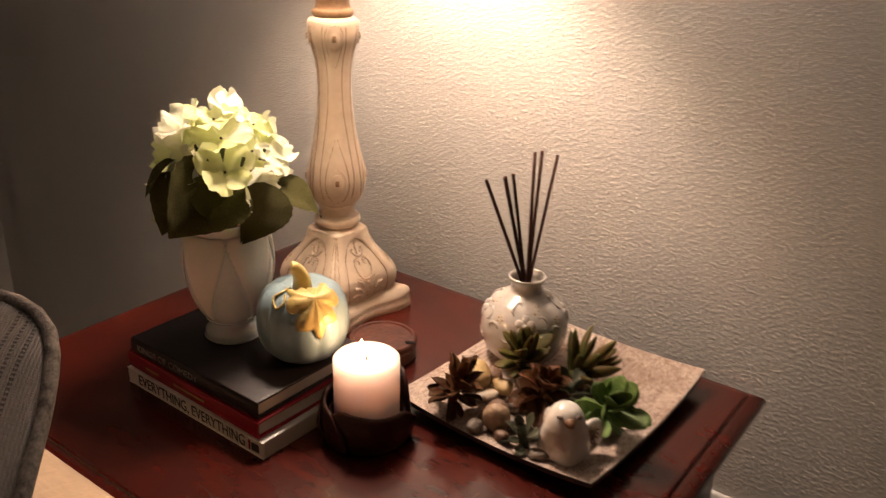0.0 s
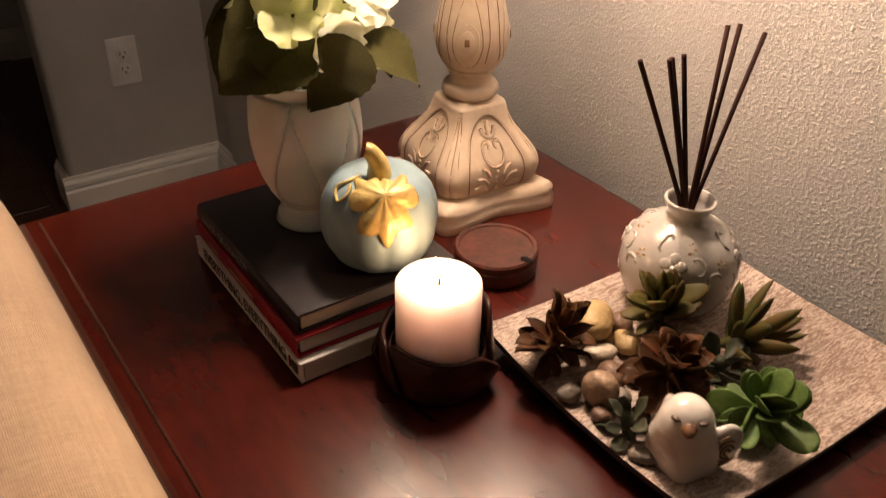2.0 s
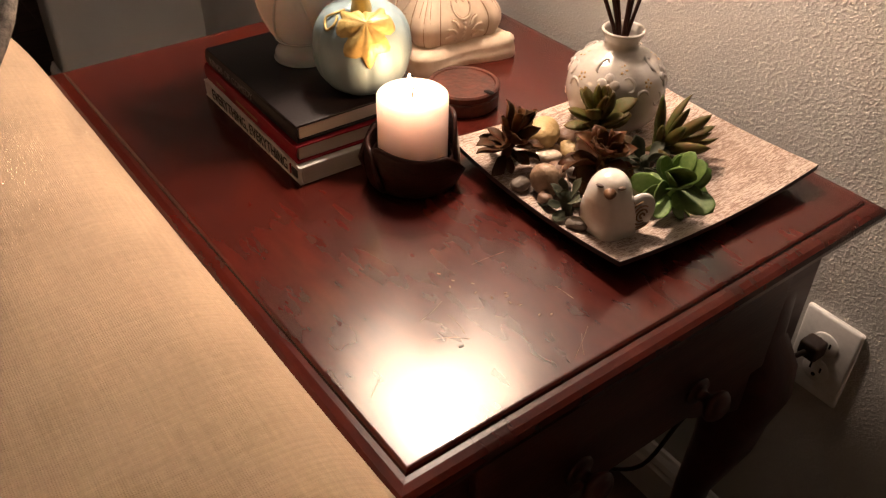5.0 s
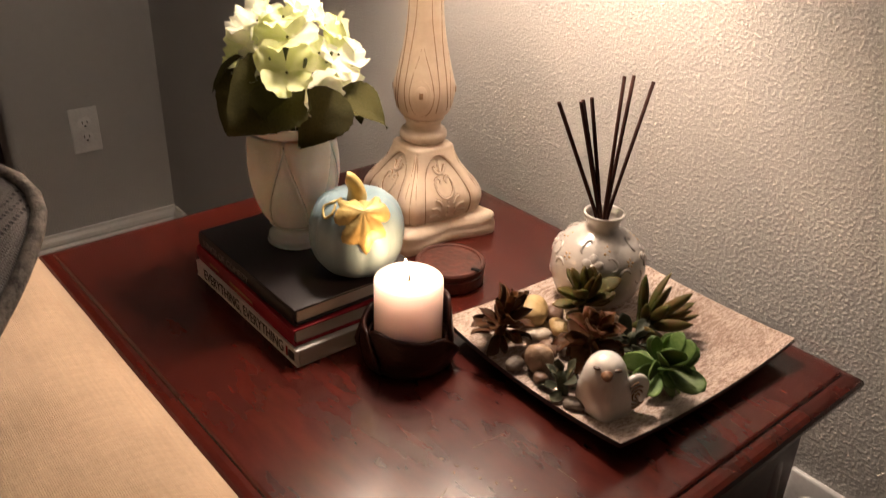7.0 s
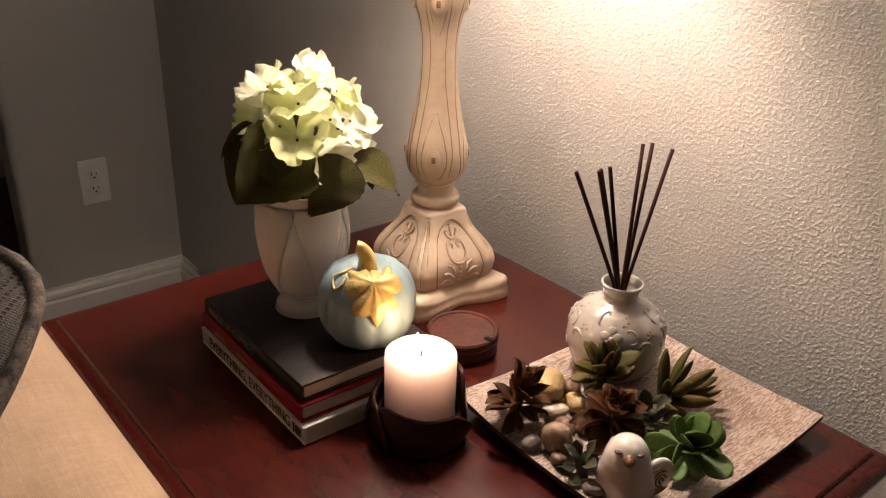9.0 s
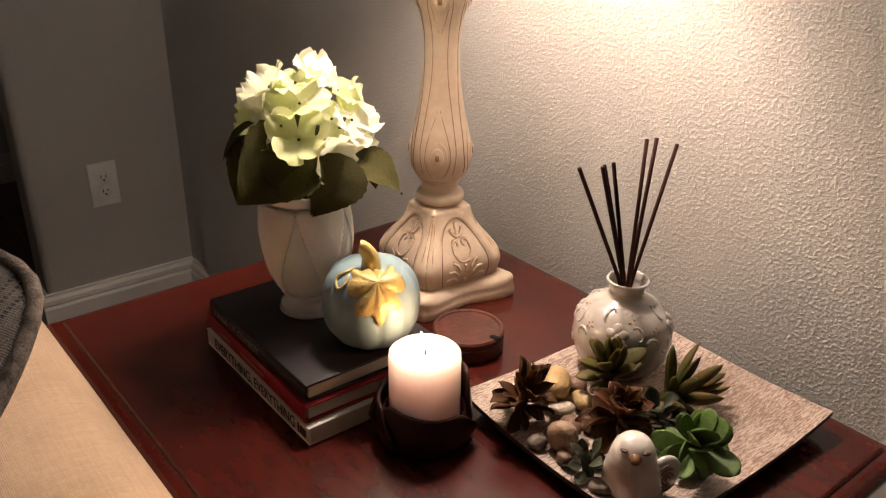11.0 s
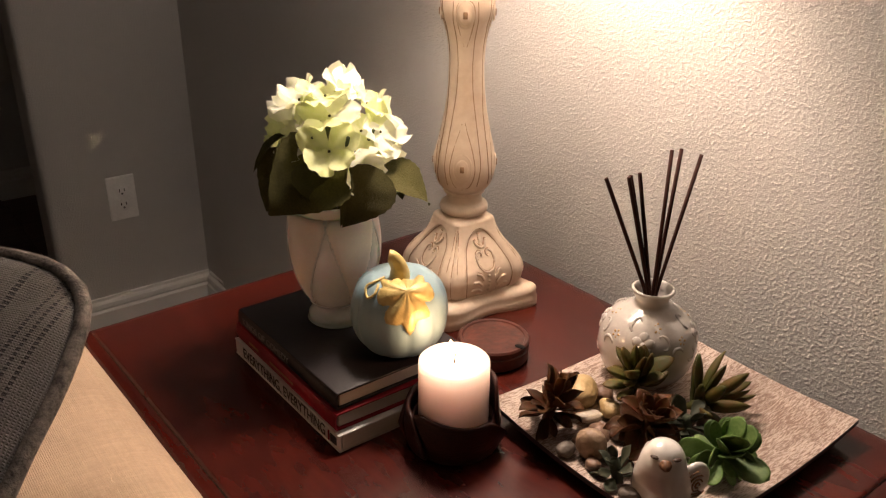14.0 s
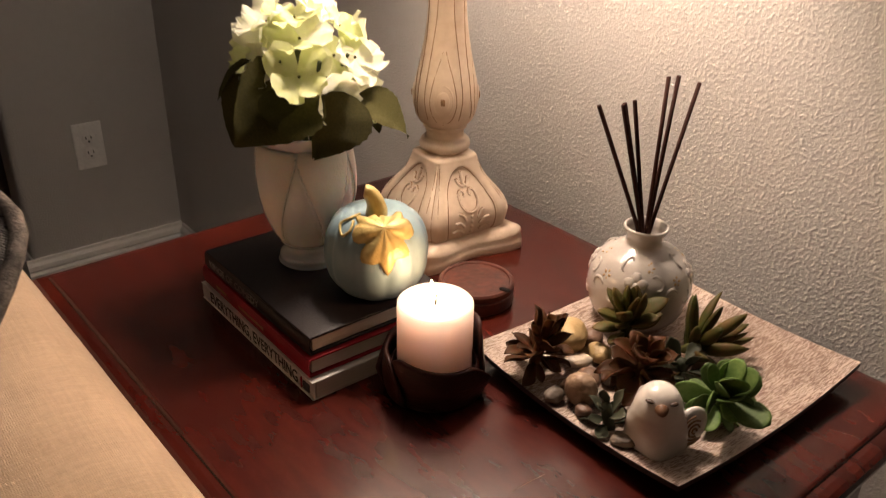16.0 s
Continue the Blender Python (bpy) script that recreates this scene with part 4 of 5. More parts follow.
def build_bouquet():
    rng = random.Random(34)
    centre = Vector((0.191, 0.489, 0.959))
    b2 = thing("hydrangea_bouquet", tuple(centre), "artificial cream and lime hydrangea with dark green leaves in the vase", "flowers")
    petals = [petal_mesh("petal", m, 0.0305, 0.0385, c, k) for k, (m, c) in enumerate(((M_PETAL, 0.48), (M_PETAL, 0.26), (M_PETAL2, 0.55), (M_PETAL2, 0.32), (M_PETAL, 0.62)))]
    eye = bmesh.new()
    bmesh.ops.create_icosphere(eye, subdivisions=1, radius=0.0016)
    eye = mesh_of(eye, "floret_eye", M_LEAF)
    # the bouquet's own axes: along the table, up, and out towards the sofa
    along, up, out = Vector((0.868, -0.496, 0.0)), Vector((0.147, 0.257, 0.955)), Vector((-0.474, -0.829, 0.297))

    def at(r, u, o):
        return along * r + up * u + out * o

    def floret(p, face, spin, size, kind):
        f = new("floret")
        f.parent = b2
        f.empty_display_size = 0.01
        f.matrix_basis = Matrix.Translation(p) @ face.to_track_quat("Z", "Y").to_matrix().to_4x4() @ Matrix.Rotation(radians(spin), 4, "Z")
        for q in range(4):
            me = petals[(kind + (1 if rng.random() < 0.25 else 0)) % 5]
            s = size * rng.uniform(0.88, 1.1)
            repeat("petal", me, f, Matrix.Rotation(q * math.pi / 2 + rng.uniform(-.15, .15), 4, "Z") @ Matrix.Rotation(rng.uniform(-.3, .2), 4, "Y") @ Matrix.Diagonal((s, s * rng.uniform(0.85, 1.05), s, 1)))
        repeat("floret_eye", eye, f, Matrix.Translation((0, 0, 0.002)))
    # across, up, out, spin, size, petal kind: the showing side of the head
    for r, u, o, spin, size, kind in (
            (-0.038, 0.043, 0.014, 20, 0.92, 0), (-0.010, 0.046, 0.028, 50, 0.90, 3), (0.012, 0.050, 0.006, 10, 1.0, 0), (0.034, 0.038, 0.016, 60, 0.72, 3), (0.053, 0.026, -0.004, 25, 0.80, 0),
            (-0.050, 0.016, 0.014, 35, 0.88, 3), (-0.006, 0.024, 0.044, 12, 0.98, 1), (-0.009, -0.013, 0.060, 40, 0.96, 2), (0.047, 0.006, 0.026, 70, 0.95, 1),
            (0.018, -0.033, 0.050, 8, 0.92, 4), (0.051, -0.030, 0.020, 30, 0.90, 1), (-0.045, -0.004, 0.036, 65, 0.80, 1), (-0.073, -0.040, -0.010, 15, 0.78, 1), (0.026, 0.008, 0.040, 80, 0.60, 3),
            (0.0, 0.050, -0.030, 15, 1.0, 0), (0.040, 0.030, -0.035, 40, 0.95, 0), (-0.040, 0.030, -0.030, 70, 0.95, 1), (-0.050, -0.005, -0.030, 10, 0.9, 3),
            (0.055, -0.008, -0.025, 33, 0.9, 1), (0.0, 0.010, -0.055, 20, 1.0, 0), (0.030, -0.020, -0.045, 60, 0.9, 3), (-0.028, -0.022, -0.048, 5, 0.9, 1)):
        p = at(r, u, o)
        face = (p.normalized() + Vector((rng.uniform(-.4, .4), rng.uniform(-.4, .4), rng.uniform(0.0, .45)))).normalized()
        floret(p * 0.88, face, spin, size, kind)
    leaves = [leaf_mesh("leaf", M_LEAF, 1.0, 0.92, dr, k) for k, dr in enumerate((0.10, 0.16, 0.05))]
    for base, tip, facing, width, kind in (
            ((0.004, -0.010, 0.048), (-0.068, -0.066, 0.058), (-0.15, 0.30, 1.0), 1.0, 0),
            ((-0.040, -0.010, 0.030), (-0.078, -0.064, 0.030), (-0.5, 0.3, 0.8), 0.9, 1),
            ((0.042, -0.030, 0.050), (0.002, -0.082, 0.064), (0.25, 0.25, 0.9), 0.85, 1),
            ((-0.030, -0.020, 0.050), (-0.020, -0.062, 0.062), (0.1, 0.3, 1.0), 0.85, 2),
            ((0.044, -0.026, 0.026), (0.090, -0.064, 0.034), (0.30, 0.70, 0.65), 0.85, 2),
            ((-0.050, 0.006, 0.020), (-0.088, -0.022, 0.016), (-0.5, 0.9, 0.3), 0.55, 1),
            ((0.0, -0.020, -0.030), (0.030, -0.060, -0.075), (0.2, 0.8, -0.6), 0.85, 0),
            ((-0.03, -0.020, -0.020), (-0.060, -0.060, -0.050), (-0.4, 0.8, -0.5), 0.85, 1),
            ((0.03, -0.020, -0.010), (0.070, -0.060, -0.040), (0.5, 0.8, -0.4), 0.80, 2)):
        p, q = at(*base), at(*tip)
        x = (q - p).normalized()
        z = at(*facing)
        z = (z - x * z.dot(x)).normalized()
        ln = (q - p).length
        m = Matrix((x, z.cross(x), z)).transposed().to_4x4()
        repeat("leaf", leaves[kind], b2, Matrix.Translation(p) @ m @ Matrix.Diagonal((ln, ln * width, ln, 1)))
    for k in range(7):
        a = k * 0.9
        part("stem", tube(curve_points([(0, 0, -0.10), (0.006 * math.cos(a), 0.006 * math.sin(a), -0.06), (0.03 * math.cos(a), 0.03 * math.sin(a), 0.0), (0.040 * math.cos(a), 0.040 * math.sin(a), 0.02)], 4), 0.0018, 6), M_STEM, b2, m=pose(-0.017, -0.025, 0) if k == 0 else pose(-0.012, -0.018, 0))
    core = bmesh.new()
    bmesh.ops.create_icosphere(core, subdivisions=2, radius=0.030)
    part("flower_core", core, M_STEM, b2)
    return b2


build_bouquet()

# ---- pumpkin ----


def build_pumpkin():
    p = thing("ceramic_pumpkin", (0.187, 0.375, BOOKTOP), "pale blue ceramic pumpkin with gold leaf and stem on the books", "pumpkin")
    H, R = 0.083, 0.0475

    def body(i, j):
        s = j / 30
        a = 2 * math.pi * i / 96
        phi = -math.pi / 2 + math.pi * s
        rib = 1 - 0.055 * (1 - abs(math.sin(a * 5 + 0.4))) ** 1.6 * math.cos(phi) ** 0.5 if 0 < j < 30 else 1
        c = abs(math.cos(phi)) ** 0.55
        z = H / 2 + H / 2 * math.copysign(abs(math.sin(phi)) ** 0.92, math.sin(phi))
        z -= 0.010 * math.exp(-(c / 0.33) ** 2) * (1 if s > 0.5 else -0.4)
        taper = 1.0 - 0.10 * max(0, (0.45 - s)) * 2
        return (R * c * rib * taper * math.cos(a), R * c * rib * taper * math.sin(a), max(0.0, z))
    bm = grid(body, 96, 31, close_u=True)
    bmesh.ops.remove_doubles(bm, verts=bm.verts, dist=1e-5)
    part("body", bm, M_BLUE, p)
    part("stem", tube(curve_points([(0.0, 0.0, 0.070), (0.001, 0.0, 0.082), (-0.001, 0.001, 0.091), (-0.005, 0.003, 0.098), (-0.008, 0.005, 0.0995)], 4), 0.0068, 10, taper=lambda t: 1.7 - 1.5 * t * (1 - 0.45 * t)), M_GOLD, p, "curved gold stem")

    # many-lobed leaf laid over the shoulder
    def leaf(direction, centre, size, material, label):
        def at(i, j):
            phi, rad = 2 * math.pi * i / 60, j / 10
            lobe = 0.70 + 0.20 * abs(math.cos(4.5 * phi)) ** 0.7 + 0.10 * abs(math.cos(4.5 * phi)) ** 5
            lobe *= 1.0 + 0.12 * math.cos(phi) + 0.05 * math.cos(15 * phi)
            d, q = centre + size * rad * lobe * math.cos(phi), size * 0.90 * rad * lobe * math.sin(phi)
            if d < 0.034:
                rr, z = max(0.004, d), 0.0755 + 0.004 * math.sin(max(0.0, d) / 0.034 * 2.4)
            else:
                f = (d - 0.034) / 0.05
                rr = 0.034 + 0.0118 * math.sin(min(1.0, f * 1.6) * math.pi / 2)
                z = 0.0780 - 0.044 * f - 0.006 * f * f
            vein = 0.0015 * math.cos(9 * phi) * rad * (1.2 - rad) + 0.0014 * math.cos(3 * phi + 1.0) * rad
            lift = 0.0030 * (1 - 0.75 * rad ** 4) + vein
            rr += lift * min(1, max(0.2, d / 0.045))
            z += lift * (0.9 if d < 0.04 else 0.3)
            ang = direction + q / max(0.024, rr)
            return (rr * math.cos(ang), rr * math.sin(ang), z)
        bm = grid(at, 60, 11, close_u=True)
        bmesh.ops.remove_doubles(bm, verts=bm.verts, dist=1e-5)
        ob = part("leaf", bm, material, p, label)
        md = ob.modifiers.new("thickness", "SOLIDIFY")
        md.thickness, md.offset = 0.0016, 0
    leaf(radians(247), 0.035, 0.0330, M_GOLD, "raised gold painted leaf")
    # thin trailing tendril
    td = [(0.016, 175, 0.0805), (0.027, 185, 0.0815), (0.036, 178, 0.077), (0.041, 190, 0.070), (0.038, 200, 0.0755), (0.030, 196, 0.081)]
    part("tendril", tube(curve_points([(r * math.cos(radians(a)), r * math.sin(radians(a)), z) for r, a, z in td], 5), 0.0013, 6), M_GOLD, p, "thin gold tendril")
    return p


build_pumpkin()

# ---- candle, holder and lidded pot ----
CX, CY = 0.184, 0.284


def build_candle():
    c = thing("pillar_candle", (CX, CY, TOP + 0.016), "lit cream pillar candle glowing in a dark wooden holder", "candle")
    prof = [(0.0, 0.0), (0.0318, 0.0), (0.0325, 0.001), (0.0325, 0.066), (0.0322, 0.0705), (0.0308, 0.0718), (0.027, 0.0700), (0.016, 0.0685), (0.006, 0.0680), (0.0, 0.0680)]
    part("wax", lathe(prof, 64, 1, cap=False), M_WAX, c)
    part("wick", tube([(0, 0, 0.067), (0.0005, 0, 0.072), (0.002, 0.001, 0.0765)], 0.0009, 6), M_WICK, c)
    fl = lathe([(0.0, 0.073), (0.0020, 0.0755), (0.0026, 0.0785), (0.0018, 0.083), (0.0008, 0.087), (0.0, 0.089)], 16, 4, cap=False)
    fo = part("flame", fl, M_FLAME, c, "small bright candle flame", m=pose(0.002, 0.008, -0.001))
    return c


build_candle()


def build_holder():
    h = thing("candle_holder", (CX, CY, TOP), "dark carved wooden tulip candle holder with petal rim", "candle holder")
    part("cup", lathe([(0.0, 0.0), (0.033, 0.0), (0.038, 0.004), (0.0405, 0.012), (0.0405, 0.022), (0.0385, 0.028), (0.0360, 0.028), (0.0365, 0.018), (0.034, 0.0155), (0.0, 0.0155)], 48, 4, cap=False), M_HOLDER, h)

    # four overlapping petals; each runs down to a flared tip at one end
    for turn, tall in ((234, 0.045), (22, 0.064), (74, 0.050), (122, 0.046)):
        def petal(i, j):
            u, s = -1 + 2 * i / 24, j / 10
            top = tall - 0.004 * max(0.0, -u) ** 2 - 0.020 * max(0.0, (-u - 0.6) / 0.4) ** 2 - 0.004 * math.sin(2.2 * u + 0.5) - 0.024 * max(0.0, (u - 0.55) / 0.45) ** 1.6
            z = 0.004 + (top - 0.004) * s
            a = u * radians(76)
            r = 0.0395 + 0.0040 * math.sin(min(1.0, z / 0.030) * math.pi * 0.62) - 0.0022 * max(0, z - 0.026) / 0.02 + 0.0012 * u + 0.0050 * max(0.0, (u - 0.6) / 0.4) ** 2 * s
            return (r * math.cos(a), r * math.sin(a), z)
        ob = part("petal", grid(petal, 25, 11), M_HOLDER, h, m=pose(0, 0, 0, 0, 0, turn))
        md = ob.modifiers.new("thickness", "SOLIDIFY")
        md.thickness, md.offset = 0.0036, 0
    return h


build_holder()


def build_pot():
    p = thing("lidded_pot", (0.311, 0.377, TOP), "small round reddish brown wooden pot with notched lid", "pot")
    part("base", lathe([(0, 0), (0.036, 0.0), (0.0385, 0.002), (0.0385, 0.014), (0.037, 0.0155), (0, 0.0155)], 48, 1, cap=False), M_TIN, p, sharp=40)
    lid = part("lid", lathe([(0, 0.015), (0.0375, 0.015), (0.0392, 0.017), (0.0392, 0.0225), (0.0375, 0.0245), (0.0345, 0.0242), (0.0335, 0.0228), (0.030, 0.0228), (0.0, 0.0232)], 48, 1, cap=False), M_TIN, p, sharp=40)
    part("notch", lathe([(0, 0), (0.0042, 0), (0.0040, 0.0006), (0, 0.0007)], 12, 1, cap=False), M_SLOT, lid, m=pose(0.008, -0.0345, 0.0242, 0, 0, -70) @ Matrix.Diagonal((1.5, 0.9, 1, 1)))
    return p


build_pot()

# ---- tray ----
TX0, TX1, TY0, TY1 = 0.228, 0.490, 0.056, 0.290


def tray_z(x, y):
    u, v = (x - (TX0 + TX1) / 2) / (TX1 - TX0) * 2, (y - (TY0 + TY1) / 2) / (TY1 - TY0) * 2
    return TOP + 0.0105 + 0.0075 * max(0, abs(u)) ** 2.2 + 0.0075 * max(0, abs(v)) ** 2.2


def build_tray():
    t = thing("wooden_tray", ((TX0 + TX1) / 2, (TY0 + TY1) / 2, TOP), "square whitewashed wooden tray with upswept dark edges", "tray")
    cx, cy = (TX0 + TX1) / 2, (TY0 + TY1) / 2

    def sheet(off, inset=0.0):
        def at(i, j):
            u, v = -1 + 2 * i / 28, -1 + 2 * j / 28
            x = cx + u * ((TX1 - TX0) / 2 - inset) * (1 - 0.022 * (1 - v * v) * -1 - 0.022)
            y = cy + v * ((TY1 - TY0) / 2 - inset) * (1 - 0.022 * (1 - u * u) * -1 - 0.022)
            return (x - cx, y - cy, tray_z(x, y) + off - TOP)
        return at
    top = grid(sheet(0), 29, 29)
    part("surface", top, M_TRAY, t, "whitewashed wood grain surface")
    under = grid(sheet(-0.0052), 29, 29)
    rim_a, rim_b = sheet(-0.0003), sheet(-0.0052)
    edge = [(i, 0) for i in range(28)] + [(28, j) for j in range(28)] + [(28 - i, 28) for i in range(28)] + [(0, 28 - j) for j in range(28)]
    join(under, grid(lambda i, j: (rim_a if j == 0 else rim_b)(*edge[i]), len(edge), 2, close_u=True))
    part("underside", under, M_TRAY_EDGE, t, "dark brown tray underside and edge")
    part("foot", box(-0.055, 0.055, -0.055, 0.055, 0.0, 0.008, 0.003, 2), M_TRAY_EDGE, t)
    return t


build_tray()

# ---- reed diffuser ----
DX, DY = 0.397, 0.240


def build_diffuser():
    z0 = tray_z(DX, DY) + 0.0005
    d = thing("diffuser_bottle", (DX, DY, z0), "round white ceramic diffuser bottle with raised flowers", "bottle")
    h = 0.834 - z0
    prof = [(0.0, 0.0), (0.026, 0.0), (0.031, 0.002), (0.042, 0.014), (0.0482, 0.031), (0.0490, 0.044), (0.0455, 0.060), (0.036, 0.0725), (0.0245, 0.0795), (0.0180, 0.0835), (0.0166, 0.088), (0.0178, 0.0925), (0.0208, h - 0.002), (0.0205, h), (0.0185, h), (0.016, h - 0.006), (0.0145, 0.085), (0.0, 0.05)]
    part("body", lathe(prof, 72, 4, cap=False), M_CERAMIC, d)
    pr = smooth_profile(prof[:11], 8)

    def on(a, z, lift=0.0):
        r = min(pr, key=lambda q: abs(q[1] - z))[0] + lift
        return Vector((r * math.cos(a), r * math.sin(a), z))
    def dome(name, ang, z, w, t, deep, material, turn=0.0):
        """Low raised dome lying on the bottle's side."""
        p, q = on(ang, z), on(ang, z + 0.002) - on(ang, z - 0.002)
        along = Vector((-math.sin(ang), math.cos(ang), 0))
        up = q.normalized()
        out = along.cross(up).normalized()
        m = Matrix((along, up, out)).transposed().to_4x4()
        e = bmesh.new()
        bmesh.ops.create_icosphere(e, subdivisions=2, radius=1.0)
        part(name, e, material, d, m=Matrix.Translation(p - out * deep * 0.25) @ m @ Matrix.Rotation(turn, 4, "Z") @ Matrix.Diagonal((w, t, deep, 1)))

    def scroll(ang, z, size, way, turn):
        pts = []
        for w in range(13):
            s = w / 12
            b = turn + way * (0.2 + 4.0 * s)
            r = size * (1.0 - 0.62 * s)
            pts.append(on(ang + r * math.cos(b) / 0.046, z + r * math.sin(b), -0.0007))
        part("raised_scroll", tube(pts, 0.0016, 6, taper=lambda t: 0.35 + 0.9 * math.sin(math.pi * min(1.0, 0.15 + t * 0.8))), M_CERAMIC, d)

    for k in range(4):
        a0 = radians(213 + 90 * k)
        for q in range(5):
            b = 2 * math.pi * q / 5 + 0.3
            dome("raised_petal", a0 + 0.0066 * math.cos(b) / 0.046, 0.060 + 0.0066 * math.sin(b), 0.0054, 0.0048, 0.0020, M_CERAMIC, b)
        dome("flower_heart", a0, 0.060, 0.0030, 0.0030, 0.0030, M_CERAMIC)
        for da, z, size, way, turn in ((-17, 0.072, 0.0075, 1, 0.4), (26, 0.060, 0.0085, -1, 2.4), (42, 0.050, 0.0080, 1, 0.0), (-26, 0.044, 0.0080, -1, 1.2), (14, 0.036, 0.0085, 1, 2.8)):
            scroll(a0 + radians(da), z, size, way, turn)
        # small gilt blossoms between the reliefs
        for da, z in ((19, 0.0735), (-38, 0.062)):
            ag = a0 + radians(da)
            for q in range(5):
                b = 2 * math.pi * q / 5
                dome("gilt_petal", ag + 0.0030 * math.cos(b) / 0.042, z + 0.0030 * math.sin(b), 0.0016, 0.0012, 0.0006, M_GOLDPAINT, b)
    return d


build_diffuser()

# reeds: tips in the world, foot inside the bottle
for tx, ty, tz in ((0.331, 0.256, 0.957), (0.352, 0.248, 0.956), (0.359, 0.252, 0.955), (0.364, 0.246, 0.958), (0.417, 0.254, 0.968), (0.430, 0.253, 0.967), (0.457, 0.249, 0.957)):
    tip = Vector((tx, ty, tz))
    side = Vector((DX - tx, DY - ty, 0))
    foot = Vector((DX, DY, 0.782)) + side * 0.12
    near = Vector((DX, DY, 0.838)) - side * 0.18
    r = thing("reed_stick", tuple(foot), "thin dark brown reed stick in the diffuser", "reed", "diffuser reeds")
    me = mesh_of(tube([(0, 0, 0), tuple((near - foot)), tuple((near - foot) * 0.5 + (tip - foot) * 0.5), tuple(tip - foot)], 0.00195, 8), "reed", M_STICK)
    ob = new("reed", me)
    ob.parent = r

# ---- bird figurine ----


def build_bird():
    bx, by = 0.262, 0.104
    z0 = tray_z(bx, by) + 0.0005
    ob = bmesh.new()

    def ell(c, r, rot=0.0, sub=3):
        e = bmesh.new()
        bmesh.ops.create_icosphere(e, subdivisions=sub, radius=1.0)
        bmesh.ops.transform(e, matrix=pose(*c, 0, rot, 0) @ Matrix.Diagonal((*r, 1)), verts=e.verts)
        for v in e.verts:
            v.co.z = max(v.co.z, 0.0)
        join(ob, e)
    # local -x is the way the bird faces
    prof = smooth_profile([(0.0, 0.0), (0.0215, 0.0), (0.0235, 0.002), (0.0262, 0.012), (0.0262, 0.024), (0.0240, 0.034), (0.0222, 0.041), (0.0208, 0.047), (0.0182, 0.053), (0.0130, 0.0595), (0.006, 0.0628), (0.0, 0.0636)], 4)

    def at(i, j):
        r, z = prof[j]
        a = 2 * math.pi * i / 48
        back = max(0.0, math.cos(a - 0.5))
        ext = 1 + 0.5 * back ** 2 * math.exp(-((z - 0.020) / 0.017) ** 2)
        # squared foot that rounds off towards the head
        c, s = abs(math.cos(a - 1.2)), abs(math.sin(a - 1.2))
        sq = (0.95 * (c ** 5 + s ** 5) ** -0.2 - 1) * max(0.0, 1 - z / 0.040)
        return (0.87 * r * math.cos(a) * (ext + sq) - 0.007 * min(1.0, max(0.0, (z - 0.015) / 0.025)), 0.87 * r * math.sin(a) * (1 + sq), z)
    body = grid(at, 48, len(prof), close_u=True)
    bmesh.ops.remove_doubles(body, verts=body.verts, dist=1e-5)
    bird = thing("bird_figurine", (bx, by, z0), "small glazed white ceramic bird with brown scroll wings", "figurine", turn=16)
    bird.scale = (0.97, 1.0, 0.95)
    part("body", body, M_BIRD, bird)
    turned = pose(-0.0068, 0, 0, 0, 0, 26)
    for sgn in (-1, 1):
        at_wing = pose(0.0085, -0.0212 if sgn < 0 else 0.0165, 0.0235, 0, 0, sgn * 34) @ pose(0, 0, 0, 0, 12, 0)
        w = bmesh.new()
        bmesh.ops.create_icosphere(w, subdivisions=3, radius=1.0)
        part("wing", w, M_BIRD, bird, m=at_wing @ Matrix.Diagonal((0.0150, 0.0062, 0.0190, 1)))
        # nested scroll lines over the wing's outer face
        for q in range(5):
            pts = []
            rr = 0.0022 + 0.0030 * q
            for k in range(17):
                a = 0.6 * q + k / 16 * (5.2 - 0.45 * q)
                x, z = rr * 0.92 * math.cos(a), rr * 1.18 * math.sin(a)
                y = 0.0062 * math.sqrt(max(0.03, 1 - (x / 0.0150) ** 2 - (z / 0.0190) ** 2))
                pts.append((x, sgn * (y + 0.0001), z))
            part("scroll_line", tube(pts, 0.00085, 5), M_ANTIQUE_AND_SHADE, bird, m=at_wing)
        e = bmesh.new()
        bmesh.ops.create_icosphere(e, subdivisions=2, radius=1.0)
        part("eye", e, M_GLAZE, bird, m=turned @ pose(-0.0128, sgn * 0.0088, 0.0560, 0, 0, -sgn * 28) @ Matrix.Diagonal((0.0022, 0.0036, 0.0014, 1)))
    bk = lathe([(0.0052, 0), (0.0047, 0.002), (0.0029, 0.0055), (0.0, 0.0074)], 14, 3)
    part("beak", bk, mat("tan_glaze", (0.22, 0.11, 0.055), (0.15, 0.07, 0.035), rough=0.4), bird, m=turned @ pose(-0.0168, 0, 0.0525, 0, -92, 0))
    return bird


build_bird()

# ---- succulents and pebbles ----


def fat_leaf(name, material, ln, wd, th, curl, tip=0.8):
    """Fleshy leaf: a flattened, pointed body along +x, curling up."""
    def at(i, j):
        s = j / 10
        a = 2 * math.pi * i / 10
        w = (math.sin(math.pi * min(1.0, s ** tip * 0.97 + 0.03))) ** 0.75 if j < 10 else 0.0
        w = max(w, 0.16 if j == 0 else 0.0)
        y = wd / 2 * w * math.cos(a)
        z = th / 2 * w * math.sin(a) * (1 if math.sin(a) < 0 else 0.5) + curl * ln * s * s + 0.28 * abs(y) * w
        return (ln * s, y, z)
    bm = grid(at, 10, 11, close_u=True)
    bmesh.ops.remove_doubles(bm, verts=bm.verts, dist=1e-6)
    return mesh_of(bm, name, material)


